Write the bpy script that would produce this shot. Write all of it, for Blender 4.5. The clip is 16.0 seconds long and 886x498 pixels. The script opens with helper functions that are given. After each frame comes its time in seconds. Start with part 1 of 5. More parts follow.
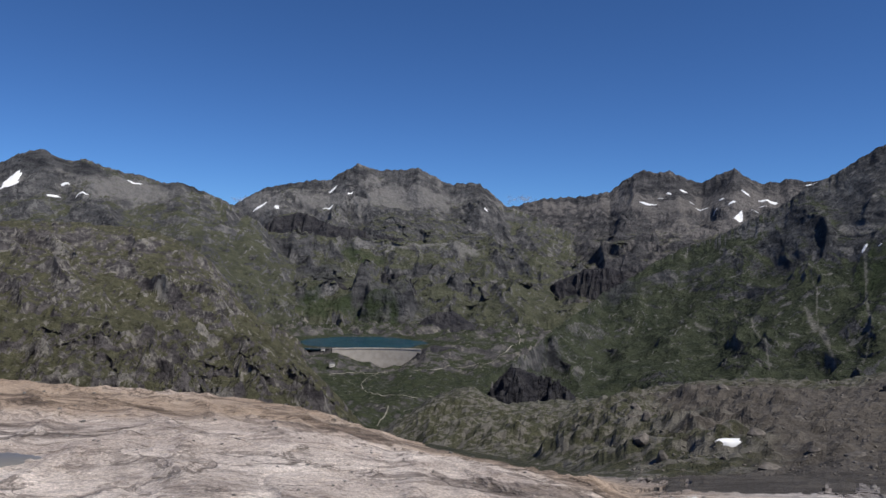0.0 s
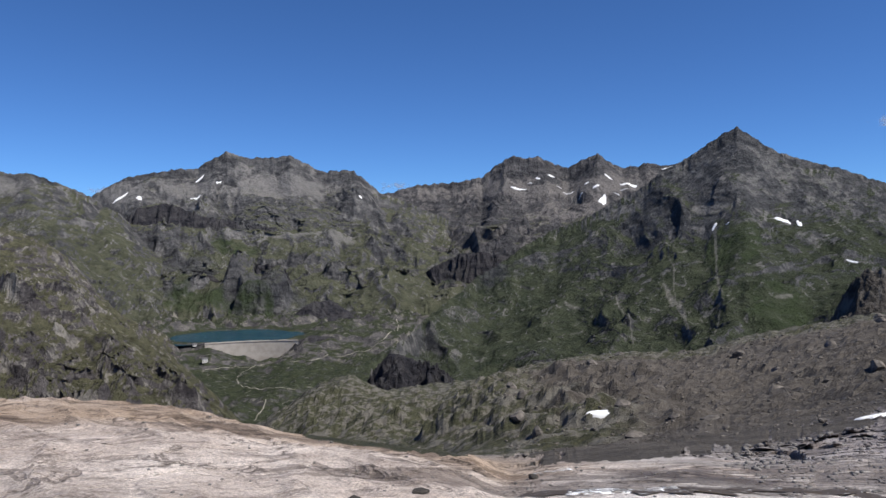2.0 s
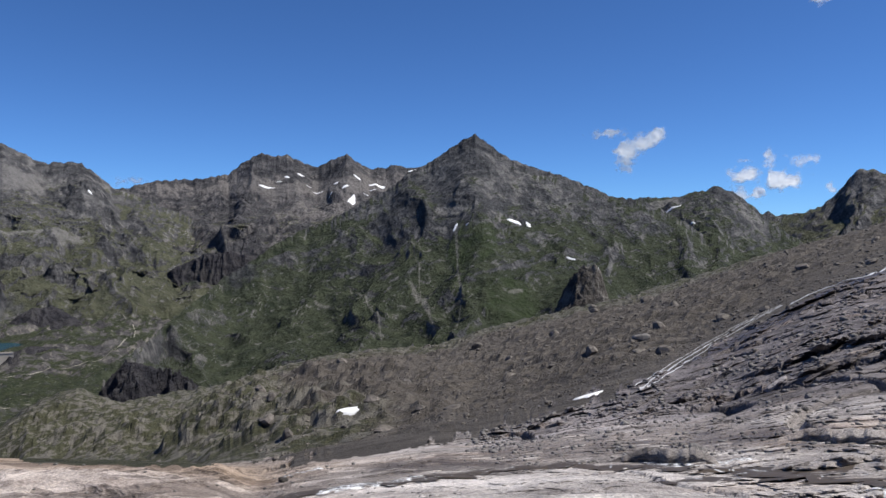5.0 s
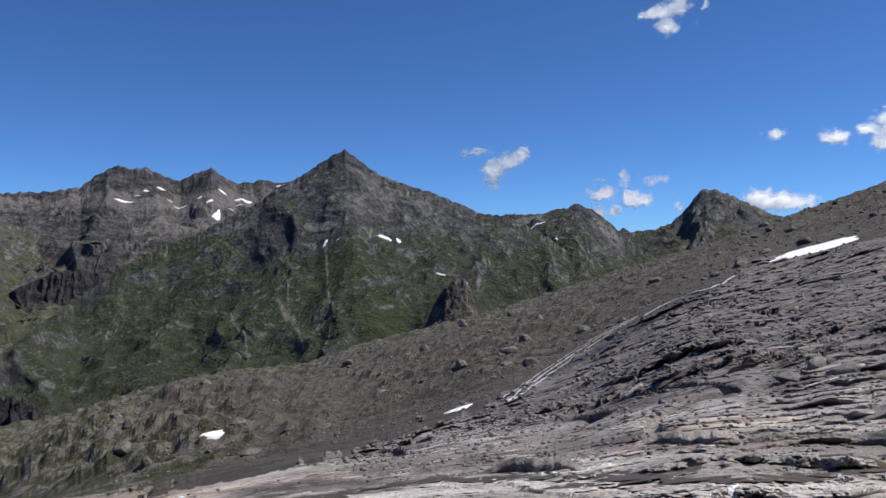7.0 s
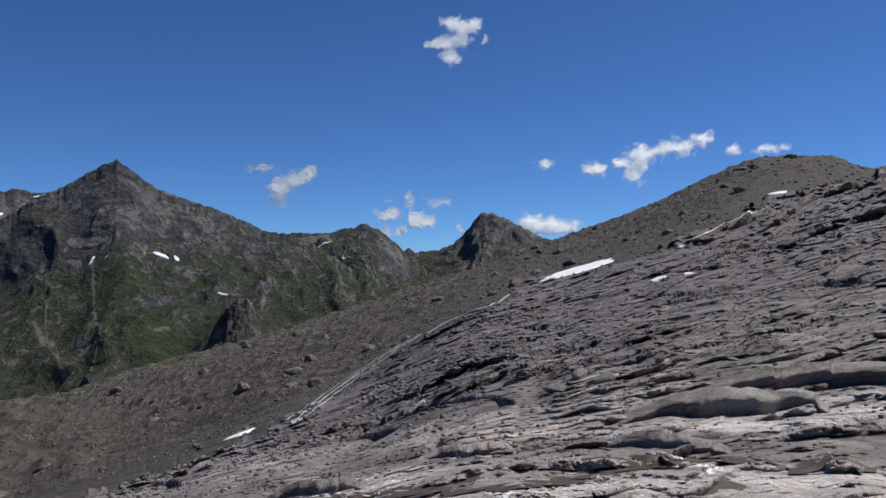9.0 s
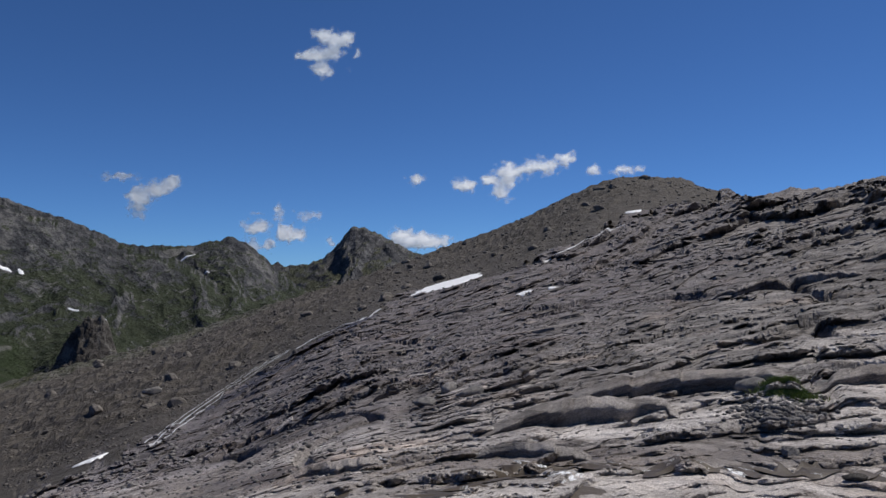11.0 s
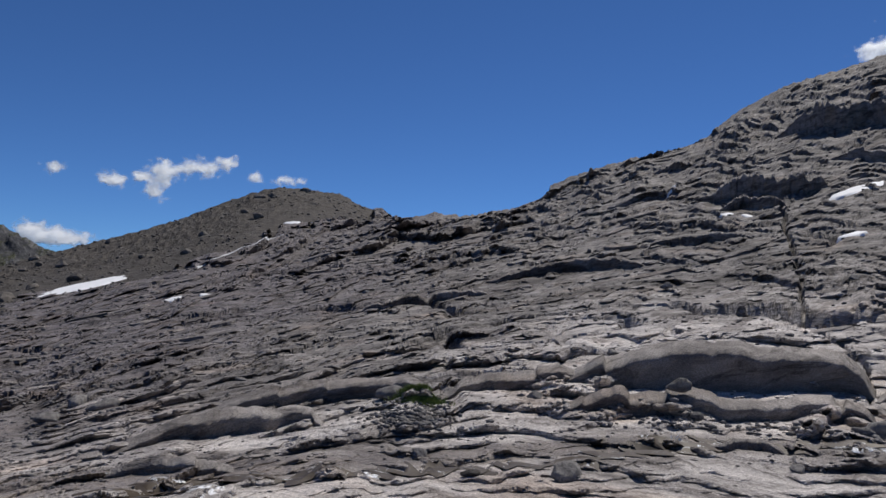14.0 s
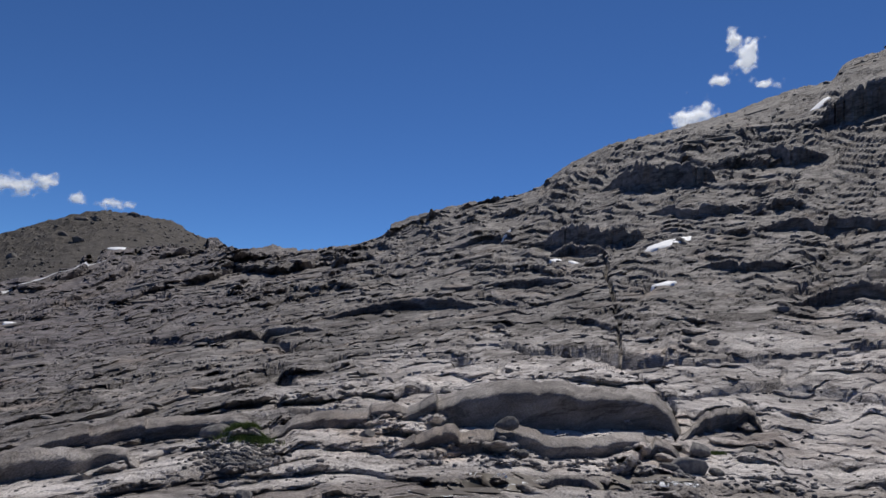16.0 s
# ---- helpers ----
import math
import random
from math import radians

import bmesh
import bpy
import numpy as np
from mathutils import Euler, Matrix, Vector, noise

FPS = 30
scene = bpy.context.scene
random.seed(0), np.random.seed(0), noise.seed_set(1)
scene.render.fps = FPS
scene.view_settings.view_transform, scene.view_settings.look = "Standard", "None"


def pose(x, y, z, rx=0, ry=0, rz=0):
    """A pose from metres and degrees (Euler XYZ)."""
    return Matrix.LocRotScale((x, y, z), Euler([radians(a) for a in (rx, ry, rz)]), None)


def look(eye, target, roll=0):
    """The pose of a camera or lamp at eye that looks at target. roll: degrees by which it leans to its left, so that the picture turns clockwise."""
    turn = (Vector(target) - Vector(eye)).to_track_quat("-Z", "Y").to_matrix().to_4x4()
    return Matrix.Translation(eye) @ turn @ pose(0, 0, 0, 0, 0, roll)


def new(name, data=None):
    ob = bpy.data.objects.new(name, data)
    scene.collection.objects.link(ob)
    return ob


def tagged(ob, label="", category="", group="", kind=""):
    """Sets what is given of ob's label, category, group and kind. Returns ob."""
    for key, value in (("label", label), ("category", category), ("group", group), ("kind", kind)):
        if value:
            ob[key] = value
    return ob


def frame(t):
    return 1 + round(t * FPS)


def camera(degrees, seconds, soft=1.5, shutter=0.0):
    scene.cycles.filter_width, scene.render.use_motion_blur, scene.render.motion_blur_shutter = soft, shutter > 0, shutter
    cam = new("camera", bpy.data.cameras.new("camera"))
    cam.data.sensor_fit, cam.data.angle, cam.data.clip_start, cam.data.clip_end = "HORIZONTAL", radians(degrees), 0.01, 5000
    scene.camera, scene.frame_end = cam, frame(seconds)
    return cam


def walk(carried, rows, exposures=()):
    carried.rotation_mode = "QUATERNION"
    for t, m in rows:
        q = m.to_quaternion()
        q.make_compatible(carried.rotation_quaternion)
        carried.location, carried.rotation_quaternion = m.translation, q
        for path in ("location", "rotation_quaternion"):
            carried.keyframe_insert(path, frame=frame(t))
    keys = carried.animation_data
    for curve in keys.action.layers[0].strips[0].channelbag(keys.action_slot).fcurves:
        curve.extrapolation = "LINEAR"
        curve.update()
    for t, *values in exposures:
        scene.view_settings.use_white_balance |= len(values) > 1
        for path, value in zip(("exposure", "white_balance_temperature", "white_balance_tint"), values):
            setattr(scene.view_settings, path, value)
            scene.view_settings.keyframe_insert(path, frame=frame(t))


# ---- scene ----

EYE = 1.65                      # eye height over the rock the camera stands on


def heading(yaw, pitch, roll):
    """Camera pose: yaw clockwise from +y, pitch up, roll, in degrees."""
    return pose(0.06, 0.05, EYE, 0, 0, -yaw) @ pose(0, 0, 0, 90 + pitch) @ pose(0, 0, 0, 0, 0, roll)


cam = camera(60.85, 16.0)
walk(cam, [
    (0.0, heading(0.00, 0.08, 1.15)),
    (0.5, heading(3.24, 0.29, 0.99)),
    (1.0, heading(5.48, 0.21, 0.79)),
    (1.5, heading(7.08, -0.17, 0.39)),
    (2.0, heading(9.41, -0.84, -0.34)),
    (2.5, heading(11.93, -1.23, -0.55)),
    (3.0, heading(15.09, -1.48, -0.44)),
    (3.5, heading(18.43, -1.58, -0.43)),
    (4.0, heading(22.20, -1.61, -0.42)),
    (4.5, heading(25.43, -1.32, -0.27)),
    (7.0, heading(38.06, 0.19, -0.40)),
    (7.5, heading(40.78, 0.46, -0.25)),
    (8.0, heading(44.71, 0.66, -0.19)),
    (8.5, heading(50.07, 1.06, -0.23)),
    (9.0, heading(54.15, 1.59, -0.04)),
    (9.2, heading(55.47, 1.73, -0.02)),
    (11.5, heading(67.13, 2.82, 0.59)),
    (12.0, heading(71.37, 2.95, 1.57)),
    (12.5, heading(76.02, 3.01, 2.08)),
    (13.0, heading(81.12, 3.05, 2.20)),
    (13.5, heading(85.42, 3.25, 2.17)),
    (14.0, heading(89.54, 3.89, 2.28)),
    (14.5, heading(92.77, 4.72, 2.37)),
    (15.0, heading(95.58, 5.67, 2.65)),
    (15.5, heading(98.04, 6.54, 3.25)),
    (16.0, heading(101.58, 7.30, 3.57)),
], exposures=((0.0, -0.08), (1.0, 0.03), (2.0, 0.24), (3.5, 0.32), (4.5, 0.28), (7.0, 0.18), (8.5, -0.02), (12.0, -0.37), (14.0, -0.35), (16.0, -0.33)))

# ---- light ----
SUN_AZ, SUN_EL = 122.0, 55.0
world = bpy.data.worlds.new("sky")
scene.world = world
world.use_nodes = True
wn = world.node_tree
sky = wn.nodes.new("ShaderNodeTexSky")
sky.sky_type, sky.sun_disc = "NISHITA", False
sky.sun_elevation, sky.sun_rotation = radians(SUN_EL), radians(SUN_AZ)
sky.altitude, sky.air_density, sky.dust_density, sky.ozone_density = 3000, 0.8, 0.0, 3.0
tint = wn.nodes.new("ShaderNodeMix")
tint.data_type, tint.blend_type = "RGBA", "MULTIPLY"
tint.inputs[0].default_value, tint.inputs[7].default_value = 1.0, (0.57, 0.91, 1.32, 1)   # thin, dry high-mountain air
wn.links.new(sky.outputs[0], tint.inputs[6])
wn.links.new(tint.outputs[2], wn.nodes["Background"].inputs[0])
wn.nodes["Background"].inputs[1].default_value = 0.082
sun = new("sun", bpy.data.lights.new("sun", "SUN"))
sun.data.energy, sun.data.angle, sun.data.color = 5.0, radians(0.53), (1.0, 0.95, 0.88)
sa, se = radians(SUN_AZ), radians(SUN_EL)
sun.matrix_world = look((math.sin(sa) * math.cos(se) * 50, math.cos(sa) * math.cos(se) * 50, math.sin(se) * 50), (0, 0, 0))


# ---- noise ----
def lattice(ix, iy, seed):
    h = (ix * 374761393 + iy * 668265263 + seed * 1442695041) & 0xFFFFFFFF
    h = ((h ^ (h >> 13)) * 1274126177) & 0xFFFFFFFF
    return (h ^ (h >> 16)) & 0xFFFF


def perlin(x, y, seed=0):
    x0, y0 = np.floor(x).astype(np.int64), np.floor(y).astype(np.int64)
    fx, fy = x - x0, y - y0
    u, v = fx * fx * fx * (fx * (fx * 6 - 15) + 10), fy * fy * fy * (fy * (fy * 6 - 15) + 10)

    def corner(dx, dy):
        a = lattice(x0 + dx, y0 + dy, seed) * (2 * np.pi / 65536)
        return np.cos(a) * (fx - dx) + np.sin(a) * (fy - dy)
    low = corner(0, 0) * (1 - u) + corner(1, 0) * u
    high = corner(0, 1) * (1 - u) + corner(1, 1) * u
    return (low * (1 - v) + high * v) * 1.4


def fbm(x, y, octaves=5, seed=0, gain=0.5):
    total, amp = 0.0, 1.0
    for o in range(octaves):
        total = total + amp * perlin(x * 2.03 ** o + 17.3 * o, y * 2.03 ** o - 9.1 * o, seed + o)
        amp *= gain
    return total


def ridged(x, y, octaves=5, seed=0, gain=0.5):
    total, amp, weight = 0.0, 1.0, 1.0
    for o in range(octaves):
        n = 1 - np.abs(perlin(x * 2.07 ** o + 31.7 * o, y * 2.07 ** o + 5.3 * o, seed + o)) * 1.6
        n = np.clip(n, 0, 1) ** 2 * weight
        total = total + amp * n
        weight = np.clip(n * 1.6, 0.15, 1)
        amp *= gain
    return total


def ease(a, b, x):
    t = np.clip((x - a) / (b - a), 0, 1)
    return t * t * (3 - 2 * t)


def line(pairs, x):
    """Straight interpolation through (x, y) pairs."""
    px, py = zip(*pairs)
    return np.interp(x, px, py)


# ---- materials ----
class Nodes:
    """A node material written as a chain of short calls."""

    def __init__(self, name, roughness=0.9):
        self.mat = bpy.data.materials.new(name)
        self.mat.use_nodes = True
        self.t = self.mat.node_tree
        self.bsdf = self.t.nodes["Principled BSDF"]
        self.bsdf.inputs["Roughness"].default_value = roughness
        self.bsdf.inputs["Specular IOR Level"].default_value = 0.25
        self.where = self.add("ShaderNodeNewGeometry").outputs["Position"]

    def add(self, kind, **inputs):
        n = self.t.nodes.new(kind)
        return n

    def link(self, value, socket):
        if isinstance(value, (int, float)):
            socket.default_value = value
        elif isinstance(value, tuple):
            socket.default_value = (*value, 1.0) if len(value) == 3 and socket.type == "RGBA" else value
        else:
            self.t.links.new(value, socket)

    def stretch(self, sx, sy, sz, rz=0.0, rx=0.0, at=None):
        n = self.add("ShaderNodeMapping")
        self.link(at or self.where, n.inputs["Vector"])
        n.inputs["Scale"].default_value = (sx, sy, sz)
        n.inputs["Rotation"].default_value = (rx, 0, rz)
        return n.outputs[0]

    def noise(self, scale, detail=6.0, rough=0.55, at=None, warp=0.0):
        n = self.add("ShaderNodeTexNoise")
        self.link(at or self.where, n.inputs["Vector"])
        n.inputs["Scale"].default_value, n.inputs["Detail"].default_value = scale, detail
        n.inputs["Roughness"].default_value, n.inputs["Distortion"].default_value = rough, warp
        return n.outputs[0]

    def bedding(self, along, across, at=None):
        """Coordinates that follow the dipping sheets of the rock."""
        xyz = self.add("ShaderNodeSeparateXYZ")
        self.link(at or self.where, xyz.inputs[0])
        q = self.calc("ADD", xyz.outputs[2], self.calc("ADD", self.calc("MULTIPLY", xyz.outputs[0], -0.058), self.calc("MULTIPLY", xyz.outputs[1], 0.31)))
        out = self.add("ShaderNodeCombineXYZ")
        for k, v in enumerate((self.calc("MULTIPLY", xyz.outputs[0], along), self.calc("MULTIPLY", xyz.outputs[1], along), self.calc("MULTIPLY", q, across))):
            self.link(v, out.inputs[k])
        return out.outputs[0]

    def cells(self, scale, at=None, feature="F1"):
        n = self.add("ShaderNodeTexVoronoi")
        n.feature = feature
        self.link(at or self.where, n.inputs["Vector"])
        n.inputs["Scale"].default_value = scale
        return n.outputs[0]

    def span(self, value, lo, hi, a=0.0, b=1.0):
        n = self.add("ShaderNodeMapRange")
        n.interpolation_type = "SMOOTHSTEP"
        self.link(value, n.inputs[0])
        for k, v in zip((1, 2, 3, 4), (lo, hi, a, b)):
            n.inputs[k].default_value = v
        return n.outputs[0]

    def calc(self, op, a, b=0.0):
        n = self.add("ShaderNodeMath")
        n.operation = op
        self.link(a, n.inputs[0])
        self.link(b, n.inputs[1])
        return n.outputs[0]

    def mix(self, fac, a, b, mode="MIX"):
        n = self.add("ShaderNodeMix")
        n.data_type, n.blend_type = "RGBA", mode
        self.link(fac, n.inputs[0])
        self.link(a, n.inputs[6])
        self.link(b, n.inputs[7])
        return n.outputs[2]

    def mask(self, name):
        n = self.add("ShaderNodeAttribute")
        n.attribute_name = name
        return n.outputs["Fac"]

    def slope(self):
        n = self.add("ShaderNodeSeparateXYZ")
        g = self.add("ShaderNodeNewGeometry")
        self.link(g.outputs["Normal"], n.inputs[0])
        return n.outputs[2]

    def chance(self):
        return self.add("ShaderNodeObjectInfo").outputs["Random"]

    def bump(self, height, strength, distance):
        n = self.add("ShaderNodeBump")
        n.inputs["Strength"].default_value, n.inputs["Distance"].default_value = strength, distance
        self.link(height, n.inputs["Height"])
        old = self.bsdf.inputs["Normal"]
        if old.is_linked:
            self.link(old.links[0].from_socket, n.inputs["Normal"])
        self.link(n.outputs[0], old)
        return self

    def colour(self, c, roughness=None):
        self.link(c, self.bsdf.inputs["Base Color"])
        if roughness is not None:
            self.link(roughness, self.bsdf.inputs["Roughness"])
        return self


def alpine_material(name, rock_a, rock_b, grass_a, grass_b, scree, green, scale, low=-300.0, high=400.0):
    """Mountain flank: rock with strata and stains, grass where it is gentle and low, scree in between."""
    m = Nodes(name, 0.95)
    m.bsdf.inputs["Specular IOR Level"].default_value = 0.05
    big, mid = m.noise(0.004 * scale, 8, 0.6, warp=0.6), m.noise(0.022 * scale, 8, 0.62)
    fine = m.noise(0.11 * scale, 6, 0.65)
    strata = m.noise(0.02 * scale, 6, 0.6, at=m.stretch(0.6, 0.6, 1.7, rx=0.3))
    rock = m.mix(m.span(strata, 0.3, 0.75), rock_a, rock_b)
    rock = m.mix(m.span(fine, 0.3, 0.75), rock, m.mix(1.0, rock, (0.55, 0.54, 0.56), "MULTIPLY"))
    rock = m.mix(m.span(m.calc("ADD", m.calc("MULTIPLY", big, 0.6), m.calc("MULTIPLY", mid, 0.5)), 0.55, 0.66), rock, scree)
    streak = m.noise(0.03 * scale, 7, 0.62, at=m.stretch(1.0, 1.0, 0.22), warp=0.5)
    rock = m.mix(m.span(streak, 0.54, 0.66, 0, 0.8), rock, scree)
    grass = m.mix(m.span(mid, 0.3, 0.7), grass_a, grass_b)
    grass = m.mix(m.span(streak, 0.57, 0.68, 0, 0.8), grass, rock)
    grass = m.mix(m.span(fine, 0.55, 0.8, 0, 0.7), grass, scree)
    z = m.add("ShaderNodeSeparateXYZ")
    m.link(m.where, z.inputs[0])
    height = m.span(z.outputs[2], low, high, 1.0, 0.0)
    amount = m.calc("ADD", m.calc("MULTIPLY", m.slope(), 2.0), m.calc("MULTIPLY", height, 0.75))
    amount = m.calc("ADD", amount, m.calc("MULTIPLY", m.calc("ADD", m.calc("MULTIPLY", big, 0.6), m.calc("MULTIPLY", mid, 0.9)), 1.1))
    cover = m.span(amount, 3.2 - green, 3.42 - green)
    base = m.mix(cover, rock, grass)
    base = m.mix(m.calc("MULTIPLY", m.mask("talus"), m.span(fine, 0.3, 0.75, 0.95, 0.5)), base, scree)
    # crags: dark rock, deepened further for the shade on faces turned from the sun
    dark = m.mix(m.span(strata, 0.35, 0.65), m.mix(1.0, rock_a, (0.55, 0.56, 0.6), "MULTIPLY"), m.mix(1.0, rock_b, (0.62, 0.63, 0.66), "MULTIPLY"))
    base = m.mix(m.calc("MULTIPLY", m.mask("crag"), m.span(mid, 0.3, 0.6, 1.0, 0.7)), base, dark)
    base = m.mix(m.calc("MULTIPLY", m.mask("lawn"), m.span(mid, 0.4, 0.62, 0.95, 0.25)), base, m.mix(fine, (0.03, 0.043, 0.022), (0.054, 0.069, 0.036)))
    base = m.mix(m.calc("MULTIPLY", m.mask("pale"), m.span(fine, 0.3, 0.7, 0.85, 0.25)), base, m.mix(1.0, scree, (1.15, 1.13, 1.1), "MULTIPLY"))
    m.colour(base)
    m.bump(fine, 1.0, 11.0 / scale).bump(mid, 0.9, 26.0 / scale)
    return m.mat


def bedrock_material(name="bedrock", single=False, layered=False):
    """Glacier-polished gneiss: pale pinkish by the camera, grey up the slope, with rust, lichen, wet streaks, cracks
    and painted shadow lines of ledges.
    """
    m = Nodes(name, 0.8)
    grain, mid = m.noise(9.0, 8, 0.72), m.noise(0.9, 9, 0.66, at=m.bedding(0.5, 1.6), warp=0.8)
    big, foliation = m.noise(0.22, 6, 0.6), m.noise(1.3, 9, 0.72, at=m.bedding(0.5, 2.4), warp=1.2)
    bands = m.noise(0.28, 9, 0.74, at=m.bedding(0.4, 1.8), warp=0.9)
    grey = m.mix(m.span(mid, 0.3, 0.7), (0.113, 0.104, 0.099), (0.336, 0.314, 0.297))
    pale = m.mix(m.span(mid, 0.3, 0.68), (0.295, 0.27, 0.255), (0.715, 0.672, 0.64))
    grey = m.mix(m.mask("polish"), grey, pale)
    grey = m.mix(m.span(big, 0.52, 0.7, 0, 0.6), grey, m.mix(1.0, grey, (1.02, 0.88, 0.76), "MULTIPLY"))
    grey = m.mix(m.calc("MULTIPLY", m.mask("stain"), 0.85), grey, m.mix(1.0, grey, (0.66, 0.64, 0.70), "MULTIPLY"))     # old lichen by the moraine
    pink = m.mix(m.span(mid, 0.28, 0.68), (0.38, 0.315, 0.275), (0.74, 0.66, 0.6))
    pink = m.mix(m.calc("MULTIPLY", m.mask("rust"), m.span(big, 0.3, 0.52, 0.45, 1.0)), pink, m.mix(mid, (0.28, 0.205, 0.15), (0.54, 0.43, 0.33)))
    base = m.mix(m.mask("pink"), grey, pink)
    if single:
        island = m.add("ShaderNodeNewGeometry").outputs["Random Per Island"]
        base = m.mix(1.0, base, m.mix(island, (0.72, 0.71, 0.70), (1.18, 1.16, 1.14)), "MULTIPLY")
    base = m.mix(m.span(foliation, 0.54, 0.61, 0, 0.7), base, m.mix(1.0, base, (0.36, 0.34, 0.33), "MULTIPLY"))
    # dark bands drawn both as cracks and as shadow lines under ledges
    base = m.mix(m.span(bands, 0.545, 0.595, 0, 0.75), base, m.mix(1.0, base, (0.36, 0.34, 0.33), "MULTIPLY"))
    base = m.mix(m.span(grain, 0.5, 0.75, 0, 0.4), base, m.mix(1.0, base, (0.5, 0.48, 0.46), "MULTIPLY"))
    grit = m.noise(34.0, 5, 0.7, at=m.bedding(1.0, 1.6))
    base = m.mix(1.0, base, m.mix(m.span(grit, 0.32, 0.68), (0.62, 0.61, 0.60), (1.32, 1.31, 1.30)), "MULTIPLY")
    crack = streak = 0.0
    if layered:
        # thin joints, pale scour and dark streaks of painted ledge shade, along the sheets' edges
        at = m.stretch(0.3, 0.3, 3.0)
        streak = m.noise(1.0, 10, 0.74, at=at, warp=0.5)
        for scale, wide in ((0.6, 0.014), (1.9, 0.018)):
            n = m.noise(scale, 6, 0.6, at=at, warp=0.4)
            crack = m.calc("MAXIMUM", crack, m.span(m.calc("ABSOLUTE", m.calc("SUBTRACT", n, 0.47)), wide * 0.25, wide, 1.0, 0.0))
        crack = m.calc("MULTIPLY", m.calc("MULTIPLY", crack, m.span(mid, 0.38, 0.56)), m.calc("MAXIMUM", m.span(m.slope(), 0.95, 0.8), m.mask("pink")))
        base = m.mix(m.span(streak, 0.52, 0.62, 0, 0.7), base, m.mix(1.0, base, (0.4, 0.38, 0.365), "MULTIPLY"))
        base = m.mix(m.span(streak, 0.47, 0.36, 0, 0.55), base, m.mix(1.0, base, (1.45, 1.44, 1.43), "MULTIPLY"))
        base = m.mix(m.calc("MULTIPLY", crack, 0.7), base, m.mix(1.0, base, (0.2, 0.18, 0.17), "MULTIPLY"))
    wet = m.span(m.calc("ADD", m.mask("wet"), m.calc("MULTIPLY", m.calc("SUBTRACT", mid, 0.5), 1.2)), 0.4, 0.75)
    base = m.mix(m.calc("MULTIPLY", wet, 0.85), base, m.mix(1.0, base, (0.36, 0.32, 0.28), "MULTIPLY"))
    m.colour(base, m.span(wet, 0, 1, 0.88, 0.5))
    m.bump(grit, 0.6, 0.012).bump(grain, 0.8, 0.03).bump(foliation, 0.7, 0.06).bump(mid, 0.7, 0.15).bump(bands, 0.9, 0.5)
    if layered:
        m.bump(m.calc("SUBTRACT", 1.0, crack), 0.7, 0.06).bump(streak, 0.5, 0.12)
    return m.mat


def moraine_material():
    """Scree and earth of a moraine: brown-grey grit, stones, thin olive turf on the older part."""
    m = Nodes("moraine", 0.95)
    grit, mid, big = m.noise(2.2, 8, 0.7), m.noise(0.35, 8, 0.65), m.noise(0.05, 6, 0.6)
    stone = m.cells(2.4)
    soil = m.mix(m.span(mid, 0.3, 0.7), (0.046, 0.04, 0.034), (0.102, 0.09, 0.078))
    soil = m.mix(m.span(stone, 0.0, 0.35, 0.7, 0), soil, (0.17, 0.157, 0.143))
    soil = m.mix(m.span(grit, 0.5, 0.72, 0, 0.8), soil, (0.06, 0.053, 0.046))
    turf = m.mix(m.span(grit, 0.35, 0.7), (0.028, 0.031, 0.017), (0.07, 0.068, 0.039))
    turf = m.mix(m.span(mid, 0.47, 0.57), turf, m.mix(grit, (0.055, 0.052, 0.046), (0.18, 0.168, 0.143)))
    green = m.span(m.calc("ADD", m.mask("turf"), m.calc("SUBTRACT", m.calc("MULTIPLY", mid, 1.4), 0.7)), 0.35, 0.65)
    m.colour(m.mix(green, soil, turf))
    m.bump(grit, 0.9, 0.25).bump(mid, 0.8, 1.0)
    return m.mat


def stone_material(name, a, b, tone=1.0):
    m = Nodes(name, 0.85)
    o = m.add("ShaderNodeTexCoord").outputs["Object"]
    mid, grain = m.noise(2.2, 8, 0.65, at=o, warp=0.4), m.noise(14.0, 6, 0.7, at=o)
    c = m.mix(m.span(mid, 0.3, 0.7), a, b)
    c = m.mix(m.span(grain, 0.5, 0.78, 0, 0.6), c, m.mix(1.0, c, (0.45, 0.44, 0.43), "MULTIPLY"))
    c = m.mix(1.0, c, m.mix(m.chance(), (0.7, 0.69, 0.68), (1.15, 1.12, 1.08)), "MULTIPLY")
    m.colour(c)
    m.bump(grain, 0.5, 0.03).bump(mid, 0.6, 0.1)
    return m.mat


def plain_material(name, a, b, scale, roughness=0.9, bump=0.0):
    m = Nodes(name, roughness)
    n = m.noise(scale, 6, 0.6)
    m.colour(m.mix(m.span(n, 0.3, 0.7), a, b))
    if bump:
        m.bump(n, 0.6, bump)
    return m.mat


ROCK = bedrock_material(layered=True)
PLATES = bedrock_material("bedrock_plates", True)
MORAINE = moraine_material()
STONE = stone_material("grey_stone", (0.12, 0.115, 0.115), (0.27, 0.26, 0.25))
DARK_STONE = stone_material("dark_stone", (0.035, 0.032, 0.03), (0.085, 0.078, 0.07))
SNOW = plain_material("snow", (0.78, 0.79, 0.80), (0.9, 0.9, 0.9), 0.6, 0.7, 0.15)
# flank and peak greys lean to blue, tinted in place of distance haze
FLANK = alpine_material("alpine_flank", (0.056, 0.059, 0.064), (0.145, 0.145, 0.146), (0.028, 0.036, 0.024), (0.06, 0.069, 0.044), (0.19, 0.184, 0.178), 0.56, 1.0, -300, 480)
PEAK = alpine_material("bare_peak", (0.06, 0.061, 0.066), (0.155, 0.154, 0.154), (0.052, 0.056, 0.038), (0.1, 0.104, 0.07), (0.2, 0.193, 0.188), 0.62, 1.0)
